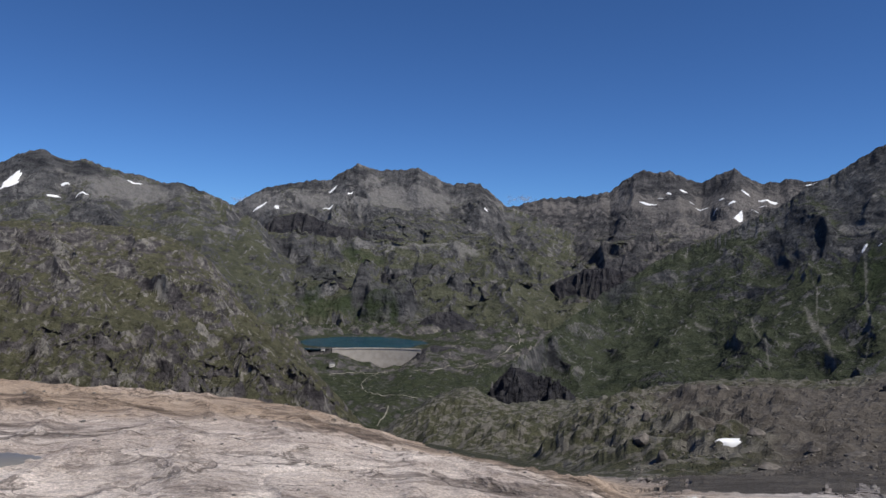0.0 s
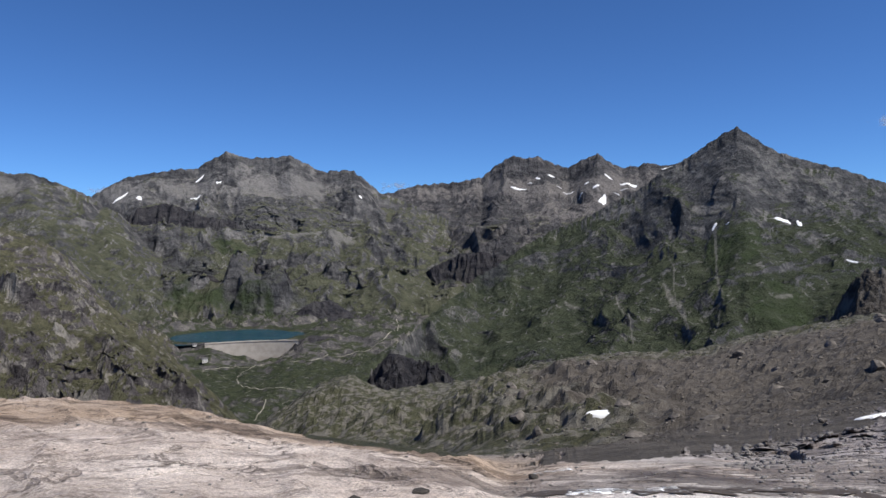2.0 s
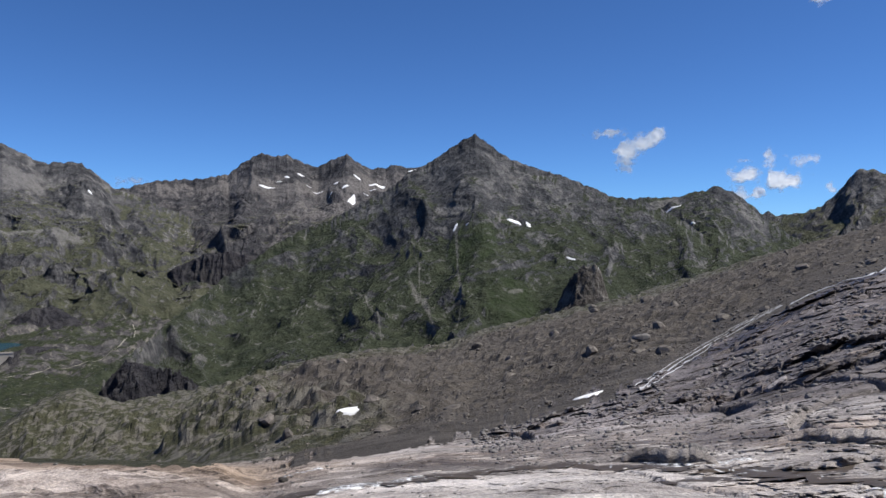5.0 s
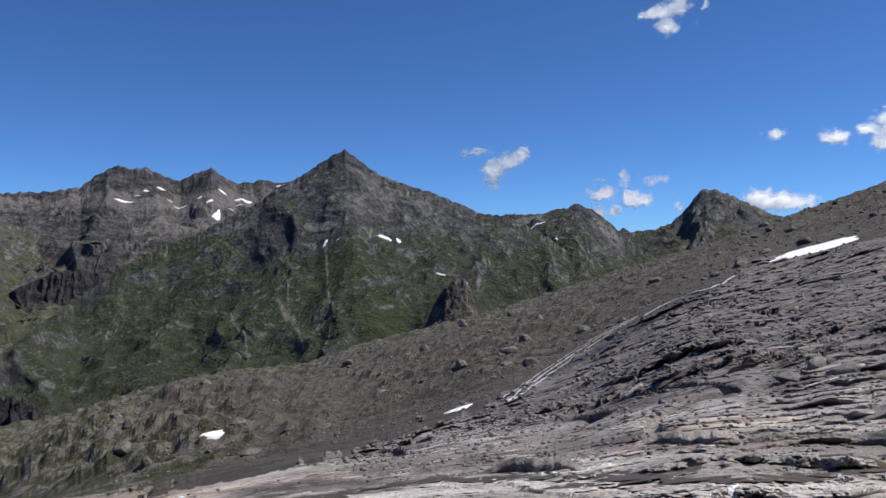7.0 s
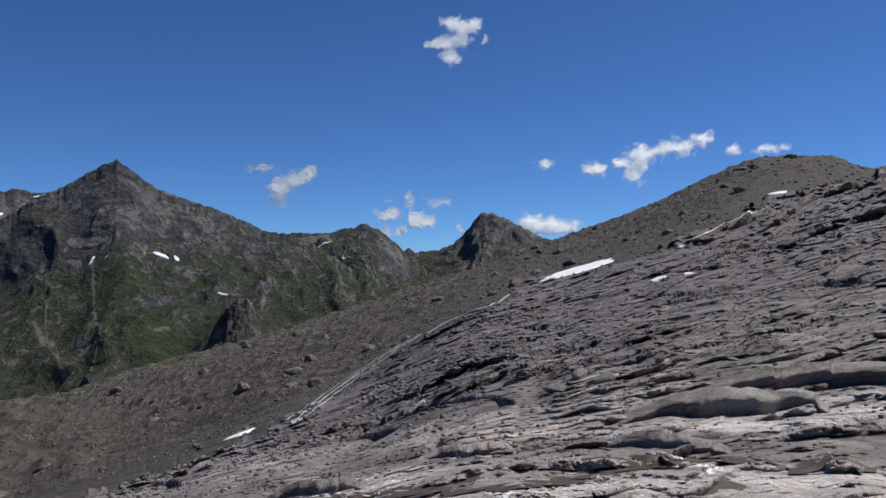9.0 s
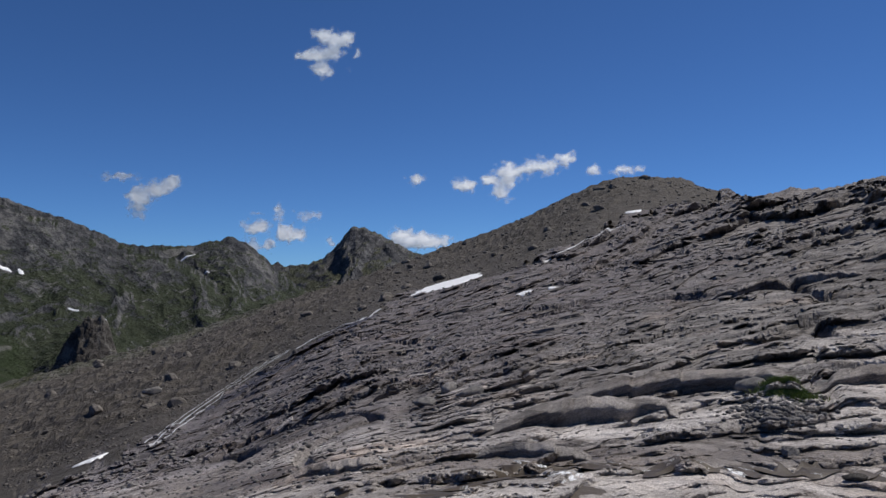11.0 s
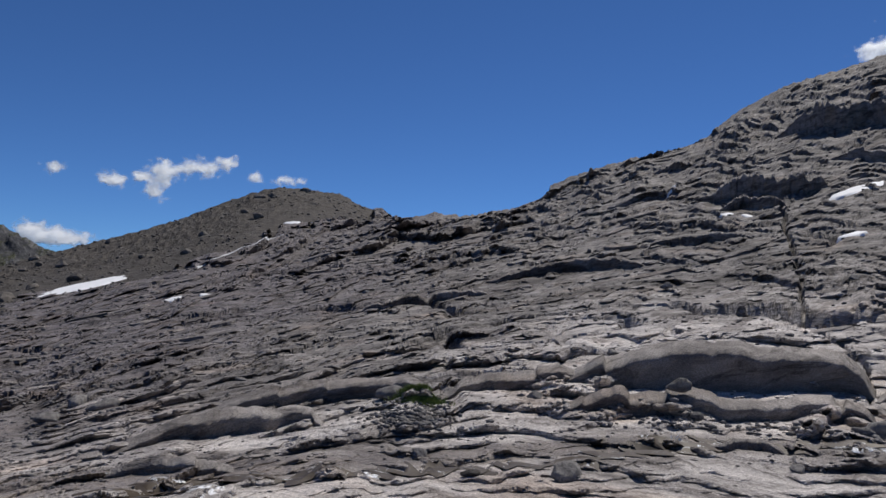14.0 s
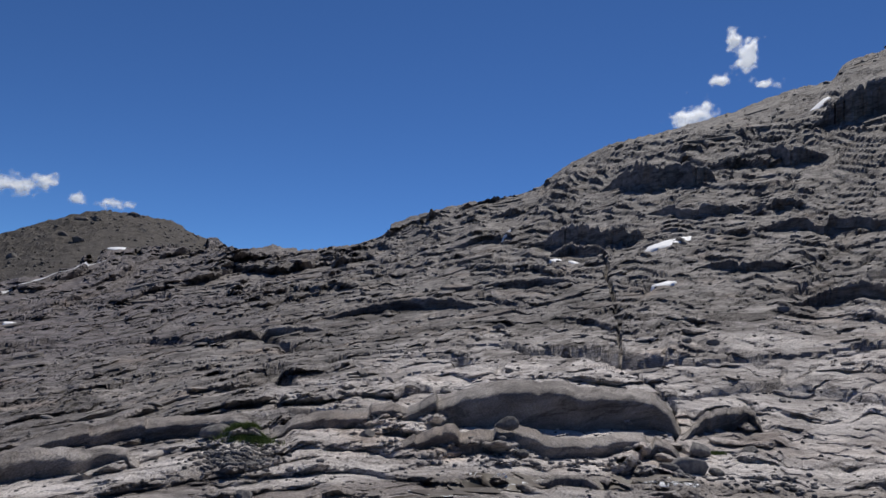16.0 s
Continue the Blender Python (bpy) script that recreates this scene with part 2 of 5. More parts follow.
HILLSIDE = alpine_material("near_hillside", (0.05, 0.046, 0.05), (0.165, 0.152, 0.148), (0.044, 0.044, 0.027), (0.1, 0.098, 0.062), (0.25, 0.235, 0.21), 0.72, 3.0, -250, 150)
MEADOW = alpine_material("valley_meadow", (0.07, 0.068, 0.07), (0.16, 0.152, 0.147), (0.022, 0.03, 0.018), (0.052, 0.06, 0.035), (0.2, 0.187, 0.165), -0.06, 2.6, -300, 200)
BARE = alpine_material("bare_ridge", (0.052, 0.053, 0.058), (0.136, 0.132, 0.133), (0.05, 0.053, 0.038), (0.098, 0.1, 0.07), (0.17, 0.158, 0.152), 0.3, 1.0)
TOWER = alpine_material("tower_rock", (0.07, 0.065, 0.058), (0.15, 0.138, 0.124), (0.03, 0.038, 0.02), (0.06, 0.068, 0.036), (0.2, 0.187, 0.17), -0.6, 3.0)
# dark cliff rock whose colour also takes in the shade lying on it
CLIFF = alpine_material("dark_cliff", (0.032, 0.032, 0.039), (0.085, 0.082, 0.086), (0.028, 0.038, 0.02), (0.062, 0.07, 0.037), (0.06, 0.058, 0.06), -0.55, 1.6)


# ---- mesh builders ----
def sheet(name, X, Y, Z, material, keep=None, smooth=True, masks=None):
    """A mesh from a grid of places; keep: which cells are built."""
    n, m = X.shape
    index = np.arange(n * m).reshape(n, m)
    quads = np.stack([index[:-1, :-1], index[1:, :-1], index[1:, 1:], index[:-1, 1:]], -1)
    quads = quads[keep] if keep is not None else quads.reshape(-1, 4)
    used = np.unique(quads)
    renumber = np.zeros(n * m, np.int64)
    renumber[used] = np.arange(len(used))
    quads = renumber[quads]
    co = np.stack([X.ravel(), Y.ravel(), Z.ravel()], -1)[used]
    mesh = bpy.data.meshes.new(name)
    mesh.vertices.add(len(co))
    mesh.vertices.foreach_set("co", co.astype(np.float32).ravel())
    mesh.loops.add(quads.size)
    mesh.loops.foreach_set("vertex_index", quads.astype(np.int32).ravel())
    mesh.polygons.add(len(quads))
    mesh.polygons.foreach_set("loop_start", np.arange(0, quads.size, 4, dtype=np.int32))
    mesh.polygons.foreach_set("use_smooth", np.full(len(quads), smooth))
    for key, grid in (masks or {}).items():
        layer = mesh.attributes.new(key, "FLOAT", "POINT")
        layer.data.foreach_set("value", grid.ravel()[used].astype(np.float32))
    mesh.update(calc_edges=True)
    mesh.validate()
    mesh.materials.append(material)
    return mesh


def part(name, bm, material, parent=None, label="", smooth=False):
    """Links a bmesh as one mesh object, under its thing where one is given."""
    mesh = bpy.data.meshes.new(name)
    bm.to_mesh(mesh)
    bm.free()
    mesh.materials.append(material)
    if smooth:
        mesh.polygons.foreach_set("use_smooth", np.full(len(mesh.polygons), True))
    ob = new(name, mesh)
    if parent:
        ob.parent = parent
    return tagged(ob, label)


def polar(az, r):
    a = np.radians(az)
    return r * np.sin(a), r * np.cos(a)


class Land:
    """A piece of land as a grid over bearing and distance; finds the place where a line of sight meets it."""

    def __init__(self, az, R, Z):
        self.az, self.R, self.Z = az, R, Z
        self.el = np.degrees(np.arctan2(Z - EYE, R))

    def column(self, az):
        k = np.clip(np.interp(az, self.az, np.arange(len(self.az))), 0, len(self.az) - 1.001)
        i = int(k)
        return i, k - i

    def sight(self, az, el):
        """The nearest place on the land at this bearing and elevation, and its distance."""
        i, f = self.column(az)
        els = self.el[i] * (1 - f) + self.el[i + 1] * f
        rs, zs = self.R[i] * (1 - f) + self.R[i + 1] * f, self.Z[i] * (1 - f) + self.Z[i + 1] * f
        top = np.maximum.accumulate(els)
        j = min(int(np.searchsorted(top, el)), len(els) - 1)
        x, y = polar(az, rs[j])
        return Vector((float(x), float(y), float(zs[j]))), float(rs[j])

    def floor(self, x, y):
        """Height of the land at a place of the plan."""
        az, r = math.degrees(math.atan2(x, y)), math.hypot(x, y)
        i, f = self.column(az)
        rs, zs = self.R[i] * (1 - f) + self.R[i + 1] * f, self.Z[i] * (1 - f) + self.Z[i + 1] * f
        return float(np.interp(r, rs, zs))


# ---- near ground: polished bedrock, moraine, rock slope ----
NEAR_R = (5, 9, 15, 30, 70, 160, 300)
NEAR_EL = {                     # bearing: elevation of the ground at those distances
    -30: (-18, -12.5, -9.6, -14, -24, -26, -26),
    -15: (-19, -13.5, -11, -15, -23, -25, -25),
    0: (-20, -15.6, -14.5, -18, -20, -17, -12),
    15: (-20, -18, -16.9, -16.9, -15, -12.5, -10),
    30: (-19, -17, -16, -15, -13, -10, -7.5),
    45: (-18, -16, -14, -12, -8.5, -5.5, -3.5),
    60: (-17, -14, -10.5, -6.5, -3.2, -0.6, 1.2),
    75: (-17, -12.6, -8.8, -4.6, -0.6, 3.2, 6.5),
    90: (-17, -11.8, -7.2, -2.6, 2, 5.2, 6.2),
    105: (-17, -11, -6.4, -0.6, 5.5, 10.6, 11),
    120: (-17, -10.6, -6, 1.5, 9, 15.8, 16),
    135: (-17, -10, -5, 3.5, 11, 19, 20),
}
SLAB_CREST = ((-60, -8), (-30.3, -9.1), (-27, -9.5), (-20.9, -10.4), (-15, -11), (-11, -11.7), (-7.6, -12.7), (-3.3, -14),
              (3.1, -14.9), (9.5, -15.8), (13.6, -16.5), (16.9, -17.0), (24, -17.5))
CREST = ((-40, -30), (-12, -20), (-4.7, -13.6), (-2.1, -12.2), (-0.5, -11), (2.2, -10.2), (5, -11.5), (8.8, -11), (10.9, -10.9), (14.3, -10),
         (19.1, -9), (23.2, -8.5), (27.4, -8.35), (32.7, -6.7), (37, -5.7), (41.7, -4.6), (47.2, -2.8), (51, -1.5),
         (55.4, -0.3), (61.8, 1.9), (69, 4.3), (73.3, 6.4), (76.5, 7.7), (79, 7.75), (81.7, 7.5), (83.2, 6.7), (84.4, 6.1), (87, 6.0), (88.8, 6.5),
         (90.8, 6.3), (95.2, 7.1), (97.2, 7.6), (97.5, 8.8), (99.7, 9.7), (103.5, 10.8), (105.4, 11), (108.8, 12), (109.2, 12.6),
         (111, 14), (113.9, 15.4), (118.5, 16.4), (122.8, 17.5))
CREST_END = ((122.8, 17.5), (126.5, 18.7), (129.2, 19.1), (130, 20.2), (132.4, 20.7), (140, 21.5), (160, 14), (200, 5))
CREST_R = ((-60, 300), (-5, 330), (10, 300), (60, 300), (72, 380), (84, 390), (87, 250), (97, 220), (110, 185), (135, 170))
SCREE_EDGE = ((-12, -19), (-5, -15.5), (12, -16.4), (22, -16.3), (32, -14.3), (43, -10.6), (51.3, -6.1), (55.3, -3.8), (59.2, -1.7), (61, -0.7), (68, 0.6),
              (72, 1.9), (75, 3.7), (78, 5.2), (81, 5.4), (84, 5.75), (85, 9))


LEDGE_RUN = ((-40, -0.1), (10, -0.08), (22, 0.0), (35, 0.14), (50, 0.42), (66, 0.44), (76, 0.42), (86, 0.33), (96, 0.2), (106, 0.1), (116, 0.03), (126, -0.05), (136, -0.1), (140, 0), (330, 0))   # how the ledges climb with the bearing


def crest_el(az):
    return np.where(az < 122.8, line(CREST, az), line(CREST_END, az))


def near_ground():
    fine = np.concatenate([np.arange(-36, 58, 0.2), np.arange(58, 136, 0.125)])
    rest = np.arange(137, 324, 3.0)
    az = np.concatenate([fine, rest, [324.0]])
    steps = np.concatenate([np.geomspace(0.02, 4.2, 16, endpoint=False), np.geomspace(4.2, 25, 320, endpoint=False), np.geomspace(25, 430, 290, endpoint=False), np.geomspace(430, 4950, 26)])
    A, R = np.meshgrid(az, steps, indexing="ij")
    turn = np.where(A > 180, A - 360, A)
    keys = sorted(NEAR_EL)
    lr = np.log(R)
    rows = np.array([np.interp(lr[0], np.log(NEAR_R), NEAR_EL[k]) for k in keys])
    at = np.interp(np.clip(turn, -30, 135), keys, np.arange(len(keys)))
    i = np.clip(at.astype(int), 0, len(keys) - 2)
    f = at - i
    f = f * f * (3 - 2 * f) * 0.5 + f * 0.5
    cols = np.arange(R.shape[1])[None, :]
    el = rows[i, cols] * (1 - f) + rows[i + 1, cols] * f
    # rounded edge of the pale slab
    near = (steps > 5) & (steps < 45)
    highest = el[:, near].max(1)[:, None]
    weight = np.where(R < 13, ease(3, 13, R), ease(70, 20, R)) * ease(18, 12, turn)
    el += weight * (line(SLAB_CREST, turn) - highest)
    # the skyline of moraine and rock slope
    rc = line(CREST_R, turn)
    ic = np.searchsorted(steps, rc[:, 0])
    at_crest = el[np.arange(len(az)), ic][:, None]
    pull = ease(0.12, 1.0, R / rc) ** 1.3
    broad = sum(crest_el(turn[:, :1] + d) for d in np.linspace(-4, 4, 17)) / 17
    el += pull * (broad - at_crest) + ease(0.78, 1.0, R / rc) ** 2 * (crest_el(turn) - broad)
    Z = EYE + R * np.tan(np.radians(el))
    Z = np.where(R < 5, Z * ease(1.0, 5, R), Z)
    # behind the skyline the land falls to the valley
    zc = (EYE + rc * np.tan(np.radians(crest_el(turn))))
    drop = np.where((turn > 85) | (turn < -60), 0.12, 0.75)
    behind = np.maximum(zc - (R - rc) * drop, -430)
    Z = np.where(R > rc, behind, Z)
    away = (turn > 136) | (turn < -36)
    Z = np.where(away & (R < rc), np.where(R < 20, -0.02 * R, np.interp(R, (20, 300), (-0.4, 20)) * ease(20, 300, R) - 0.4), Z)
    Z = np.where(away & (R >= rc), 10 - (R - rc) * 0.06, Z)

    X, Y = polar(A, R)
    smooth_Z = Z.copy()
    els = np.degrees(np.arctan2(Z - EYE, R))
    inside = ease(1.12, 0.97, R / rc)
    rough_edge = 0.55 * fbm(X * 0.06, Y * 0.06, 4, 11) + 0.35 * fbm(turn * 0.9, R * 0, 4, 12)
    scree = ease(-0.12, 0.12, els + rough_edge - line(SCREE_EDGE, turn)) * ease(9, 15, R) * ease(85.2, 84.2, turn) * ease(-6, 4, turn + R * 0.02)
    pink = ease(30, 8, turn + 6 * fbm(X * 0.12, Y * 0.12, 3, 5)) * ease(60, 30, R)
    turf = ease(30, 6, turn + 8 * fbm(X * 0.02, Y * 0.02, 3, 8)) + 0.8 * ease(-1.0, -0.2, els - crest_el(turn)) * ease(60, 46, turn)
    wet = np.exp(-((els - line(((20, -17.5), (35, -15.8), (48, -14), (60, -13.2), (75, -12.6), (90, -11.5), (110, -9.2), (132, -8.2)), turn)) / line(((30, 1.0), (45, 1.4), (75, 1.4), (90, 1.0)), turn)) ** 2) * ease(16, 26, turn)
    wet += 0.9 * np.exp(-((els - line(SCREE_EDGE, turn) + 0.35) / 0.55) ** 2) * ease(44, 47, turn) * ease(62, 58, turn)
    rock = (1 - scree) * inside
    soft = ease(0.0, 2.6, els + rough_edge - line(SCREE_EDGE, turn)) * scree

    # sheeted ledges: treads that follow the slope, broken off in upright fronts; the sheets are bent like an arch
    lean = np.arange(-40, 330, 0.5)
    arch = np.cumsum(line(LEDGE_RUN, lean)) * 0.5
    arch -= np.interp(95, lean, arch)
    run = els - np.interp(turn, lean, arch) * (0.4 + 0.6 * ease(8, 24, R))
    dr = np.gradient(R, axis=1)
    le = np.log(R) * 5.4
    push, rise = np.zeros(R.shape), np.zeros(R.shape)
    slope = np.gradient(smooth_Z, axis=1) / dr
    tilt = np.clip(slope, 0.05, 0.35) * (1 - 0.35 * ease(25, 70, R))
    stand = np.clip(line(((8, 0.2), (16, 0.2), (40, 0.08)), R) - slope, 0, 0.3) * (1 - 0.35 * pink)
    first_R = R
    base_speed = np.maximum(np.gradient(run, axis=1), 3.6 * np.gradient(np.log(R), axis=1))
    ragged = fbm(turn / 0.8, le / 0.5, 3, 30)
    wander = 0.55 * fbm(turn / 5, le / 2.2, 3, 29) * ease(95, 115, turn)
    for step, seed, most in ((2.0, 31, 0.28), (0.95, 32, 0.36), (0.47, 33, 0.38), (0.22, 34, 0.34)):
        t = run / step + 0.9 * fbm(turn / (10 * step), le / (4.5 * step), 3, seed) + 0.22 * fbm(turn / (3 * step), le / (2.5 * step), 2, seed + 3) + 0.03 / step * ragged + wander / max(step, 0.5)
        speed = np.gradient(t, axis=1)
        usual = base_speed / step
        spread = fbm(turn / (6 * step), le / (3 * step), 3, seed + 50)
        k = most * ease(-0.30, 0.40, spread + 0.05) * ease(0.1, 0.5, speed / usual) * ease(0.8, 0.4, speed)
        k = k * line(((9, 0.9 if step > 0.6 else 0.5), (18, 0.95 if step > 0.6 else 0.75), (45, 0.4 if step > 0.6 else 0.8)), R) * ease(0.72, 0.98, rock) * ease(3.5, 6, R) * (1 - (0.0 if step < 0.6 else 0.6) * pink) * ease(0.95, 0.75, R / rc)
        if step > 0.9:
            k = k * (1 - 0.75 * ease(62, 48, turn))
        k = np.clip(k, 0.001, 0.8)
        f = t - np.floor(t)
        front = np.clip(k * 0.95, 0.002, 0.6)
        run_on = np.where(f < front, -0.08 * k * np.sin(np.pi * np.clip(f / front, 0, 1)), (f - front) / (1 - front))
        climb = np.where(f < front, k * f / front, k + (1 - k) * (f - front) / (1 - front))
        length = dr / np.maximum(speed, 0.75 * usual)
        push += (run_on - f) * length
        rise += (climb - f) * length * tilt
        rise += k * length * stand * np.where(f < front, f / front, (1 - f) / (1 - front))
    R = R + push
    X, Y = polar(A, R)
    Z = Z + rise
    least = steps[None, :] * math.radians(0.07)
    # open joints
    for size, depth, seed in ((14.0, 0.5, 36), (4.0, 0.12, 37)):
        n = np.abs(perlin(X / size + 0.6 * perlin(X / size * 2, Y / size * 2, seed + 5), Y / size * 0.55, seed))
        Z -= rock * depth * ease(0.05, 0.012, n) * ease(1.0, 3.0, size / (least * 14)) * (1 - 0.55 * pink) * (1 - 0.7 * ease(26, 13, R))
    cleft = np.abs(turn - line(((-5.6, 118.9), (-3.3, 118.8), (-1.3, 116.4), (0.5, 115.0), (2.9, 114.8), (5.4, 114.1), (8, 113.6)), els) + 0.25 * fbm(els * 1.1, els * 0, 4, 38))
    Z -= rock * 0.011 * R * ease(0.2, 0.03, cleft) * ease(-6, -5, els) * ease(8.5, 6, els)
    # hummocks and scour
    size = np.clip(R * 0.02, 0.12, 2.0)
    Z += rock * size * (0.27 - 0.15 * ease(26, 13, R)) * fbm(X / (size * 9), Y / (size * 9), 5, 41, 0.45) * ease(3, 9, R)
    Z += rock * pink * 0.05 * ridged(X * 1.1 + Y * 0.5, Y * 0.35 - X * 0.16, 5, 43) * ease(4, 7, R)
    Z += soft * inside * 0.9 * fbm(X * 0.13, Y * 0.13, 5, 63) * ease(12, 45, R)
    Z += soft * inside * (1.0 * fbm(X * 0.035, Y * 0.035, 5, 61) * ease(30, 150, R) + 0.45 * ridged(X * 0.25, Y * 0.25, 4, 62) * ease(15, 80, R))
    # rocky ribs on the old end of the moraine
    ribs = ease(36, 16, turn) * ease(18, 110, R) * inside
    Z += ribs * soft * (4.0 * (ridged(X * 0.02 + Y * 0.008, Y * 0.014 - X * 0.006, 6, 71) - 0.75) + 2.2 * fbm(X * 0.1, Y * 0.1, 5, 72)) * ease(1.0, 0.8, R / rc)
    Z += (1 - inside) * R * 0.01 * fbm(X / 260, Y / 260, 4, 81)
    # the skyline stays where it is, a little ragged
    fixed = np.exp(-(np.log(first_R / rc) / 0.03) ** 2) * (~away)
    Z = Z * (1 - fixed) + (zc + 0.8 * fbm(turn * 1.3, R * 0, 5, 91) * rc / 260 + 0.35 * fbm(turn * 9, R * 0, 4, 92) + 0.25) * fixed
    reach = line(((40, 34), (60, 17), (84, 19), (100, 42)), turn)
    polish = ease(1.0, 0.4, (R + 6 * fbm(X * 0.1, Y * 0.1, 4, 95)) / reach)
    return az, A, R, turn, X, Y, Z, scree, dict(pink=pink, turf=turf, wet=np.clip(wet * 0.8, 0, 1), scree=scree, polish=polish, stain=ease(88, 64, turn - 12 * ease(30, 70, R) + 8 * fbm(X * 0.05, Y * 0.05, 4, 97)) * ease(12, 26, R + 5 * fbm(X * 0.1, Y * 0.1, 3, 98)) * ease(20, 45, turn), rust=ease(8.0, 13, R + 2 * fbm(X * 0.3, Y * 0.3, 3, 96)))


g_az, g_A, g_R, g_turn, g_X, g_Y, g_Z, g_scree, g_masks = near_ground()
loose = (g_scree[:-1, :-1] > 0.5) | ((g_R[:-1, :-1] > line(CREST_R, g_turn[:-1, :-1])) & (np.abs(g_turn[:-1, :-1] - 32) < 52))
ground = tagged(new("ground", sheet("ground", g_X, g_Y, g_Z, ROCK, ~loose, False, g_masks)),
                "pale pinkish to grey glacier-polished bedrock in stepped ledges", "bedrock", kind="structure")
moraine = tagged(new("moraine", sheet("moraine", g_X, g_Y, g_Z, MORAINE, loose, False, g_masks)),
                 "brown-grey moraine of scree and earth with thin olive turf", "moraine", kind="structure")
NEAR = Land(g_az[:-70], np.maximum.accumulate(g_R[:-70], 1), g_Z[:-70])


# ---- far land ----
def relief(name, crest, r_top, r_bot, el_bot, material, label, category="mountain", profile=((0, 0), (1, 1)), amp=40.0, rib=220.0,
           seed=1, columns=420, rows=160, jag=0.12, lean=0.0, fall=0.62, ragged=1.0, spurs=(), bluffs=(), zones=(), scars=(), gully=0.3, cliff=0.0, dip=0.0, bold=0.17, kind=""):
    """A mountain or hillside that faces the camera: from a foot line up to its crest, with ribs, gullies and cliff bands, and a back that falls away.
    gully: share of ribs that run down the fall line; cliff: height of the cliff bands in degrees from the camera's stand, dip: their tilt, bold: how far they stand out."""
    columns, rows = int(columns * 0.68), int(rows * 0.68)
    az = np.linspace(crest[0][0], crest[-1][0], columns)
    s = np.concatenate([np.linspace(0, 1, rows), 1 + np.linspace(0.02, 0.5, 12)])
    A, S = np.meshgrid(az, s, indexing="ij")
    top = line(crest, A)
    mid_az = (az[0] + az[-1]) / 2
    rt = r_top * (1 + lean * (A - mid_az) / 30) if not isinstance(r_top, tuple) else line(r_top, A)
    rb = r_bot if not isinstance(r_bot, tuple) else line(r_bot, A)
    bot = np.minimum(el_bot if not isinstance(el_bot, tuple) else line(el_bot, A), top - 0.3)
    broad = sum(line(crest, np.clip(A + d, az[0], az[-1])) for d in np.linspace(-3.5, 3.5, 15)) / 15
    el = bot + (broad - bot) * line(profile, np.minimum(S, 1)) + (top - broad) * ease(0.35, 1.0, S) ** 2
    R = rb + (rt - rb) * S
    Z = EYE + R * np.tan(np.radians(el))
    Z = np.where(S > 1, EYE + rt * np.tan(np.radians(top)) - (R - rt) * 0.9, Z)
    plain_Z = Z.copy()
    X, Y = polar(A, R)
    # where scree, dark crags, lush grass or pale scars cover the face
    cover = dict(talus=np.zeros(A.shape), crag=np.zeros(A.shape), lawn=np.zeros(A.shape), pale=np.zeros(A.shape))
    blur = 0.55 * fbm(X / 170, Y / 170, 5, seed + 80) + 0.3 * fbm(X / 35, Y / 35, 3, seed + 81)
    for what, a, e, wa, we in zones:
        cover[what] = np.maximum(cover[what], ease(1.15, 0.75, np.hypot((A - a) / wa, (el - e) / we) + blur))
    for wide, way in scars:
        for (a0, e0, w0), (a1, e1, w1) in zip(way, way[1:]):
            t = np.clip(((A - a0) * (a1 - a0) + (el - e0) * (e1 - e0)) / ((a1 - a0) ** 2 + (e1 - e0) ** 2), 0, 1)
            far = np.hypot(A - a0 - t * (a1 - a0) + 0.1 * blur, el - e0 - t * (e1 - e0)) / (wide * (w0 + (w1 - w0) * t))
            cover["pale"] = np.maximum(cover["pale"], ease(1.2, 0.6, far + 0.5 * blur))
    arc, deep = np.radians(A) * (rt + rb) / 2, (R - rb) * fall
    wx, wy = 0.55 * fbm(X / (rib * 1.6), Y / (rib * 1.6), 4, seed + 7), 0.55 * fbm(X / (rib * 1.6), Y / (rib * 1.6), 4, seed + 8)
    ribs = ridged(arc / rib + wx, deep / rib + wy, 7, seed, 0.46) - 0.78
    lumps = fbm(X / (rib * 1.9) + wy, Y / (rib * 1.9) + wx, 7, seed + 20, 0.48)
    down = ridged(arc / (rib * 0.75) + 1.1 * wx, deep * 0.3 / rib + 0.6 * wy, 6, seed + 90, 0.52) - 0.8
    env = np.clip(S * 6, 0, 1) * np.where(S <= 1, 1 - ease(0.86, 1.0, S) * (1 - jag), jag)
    rise = np.clip((top - bot) / 5, 0.15, 1.2)
    calm = 1 - 0.5 * cover["talus"] - 0.35 * cover["lawn"]
    Z = Z + amp * env * rise * calm * (0.72 * ribs + 0.8 * lumps + 1.3 * gully * down)
    for a, s0, wa, ws, high in bluffs:
        t = (S - s0) / ws + 0.35 * fbm(X / 160, Y / 160, 4, seed + 70)
        side = np.abs(A - a) / wa + 0.3 * fbm(X / 120, Y / 120, 3, seed + 71)
        Z = Z + high * ease(-0.1, 0.12, t) * ease(1.2, 0.3, t) * ease(1.0, 0.6, side)
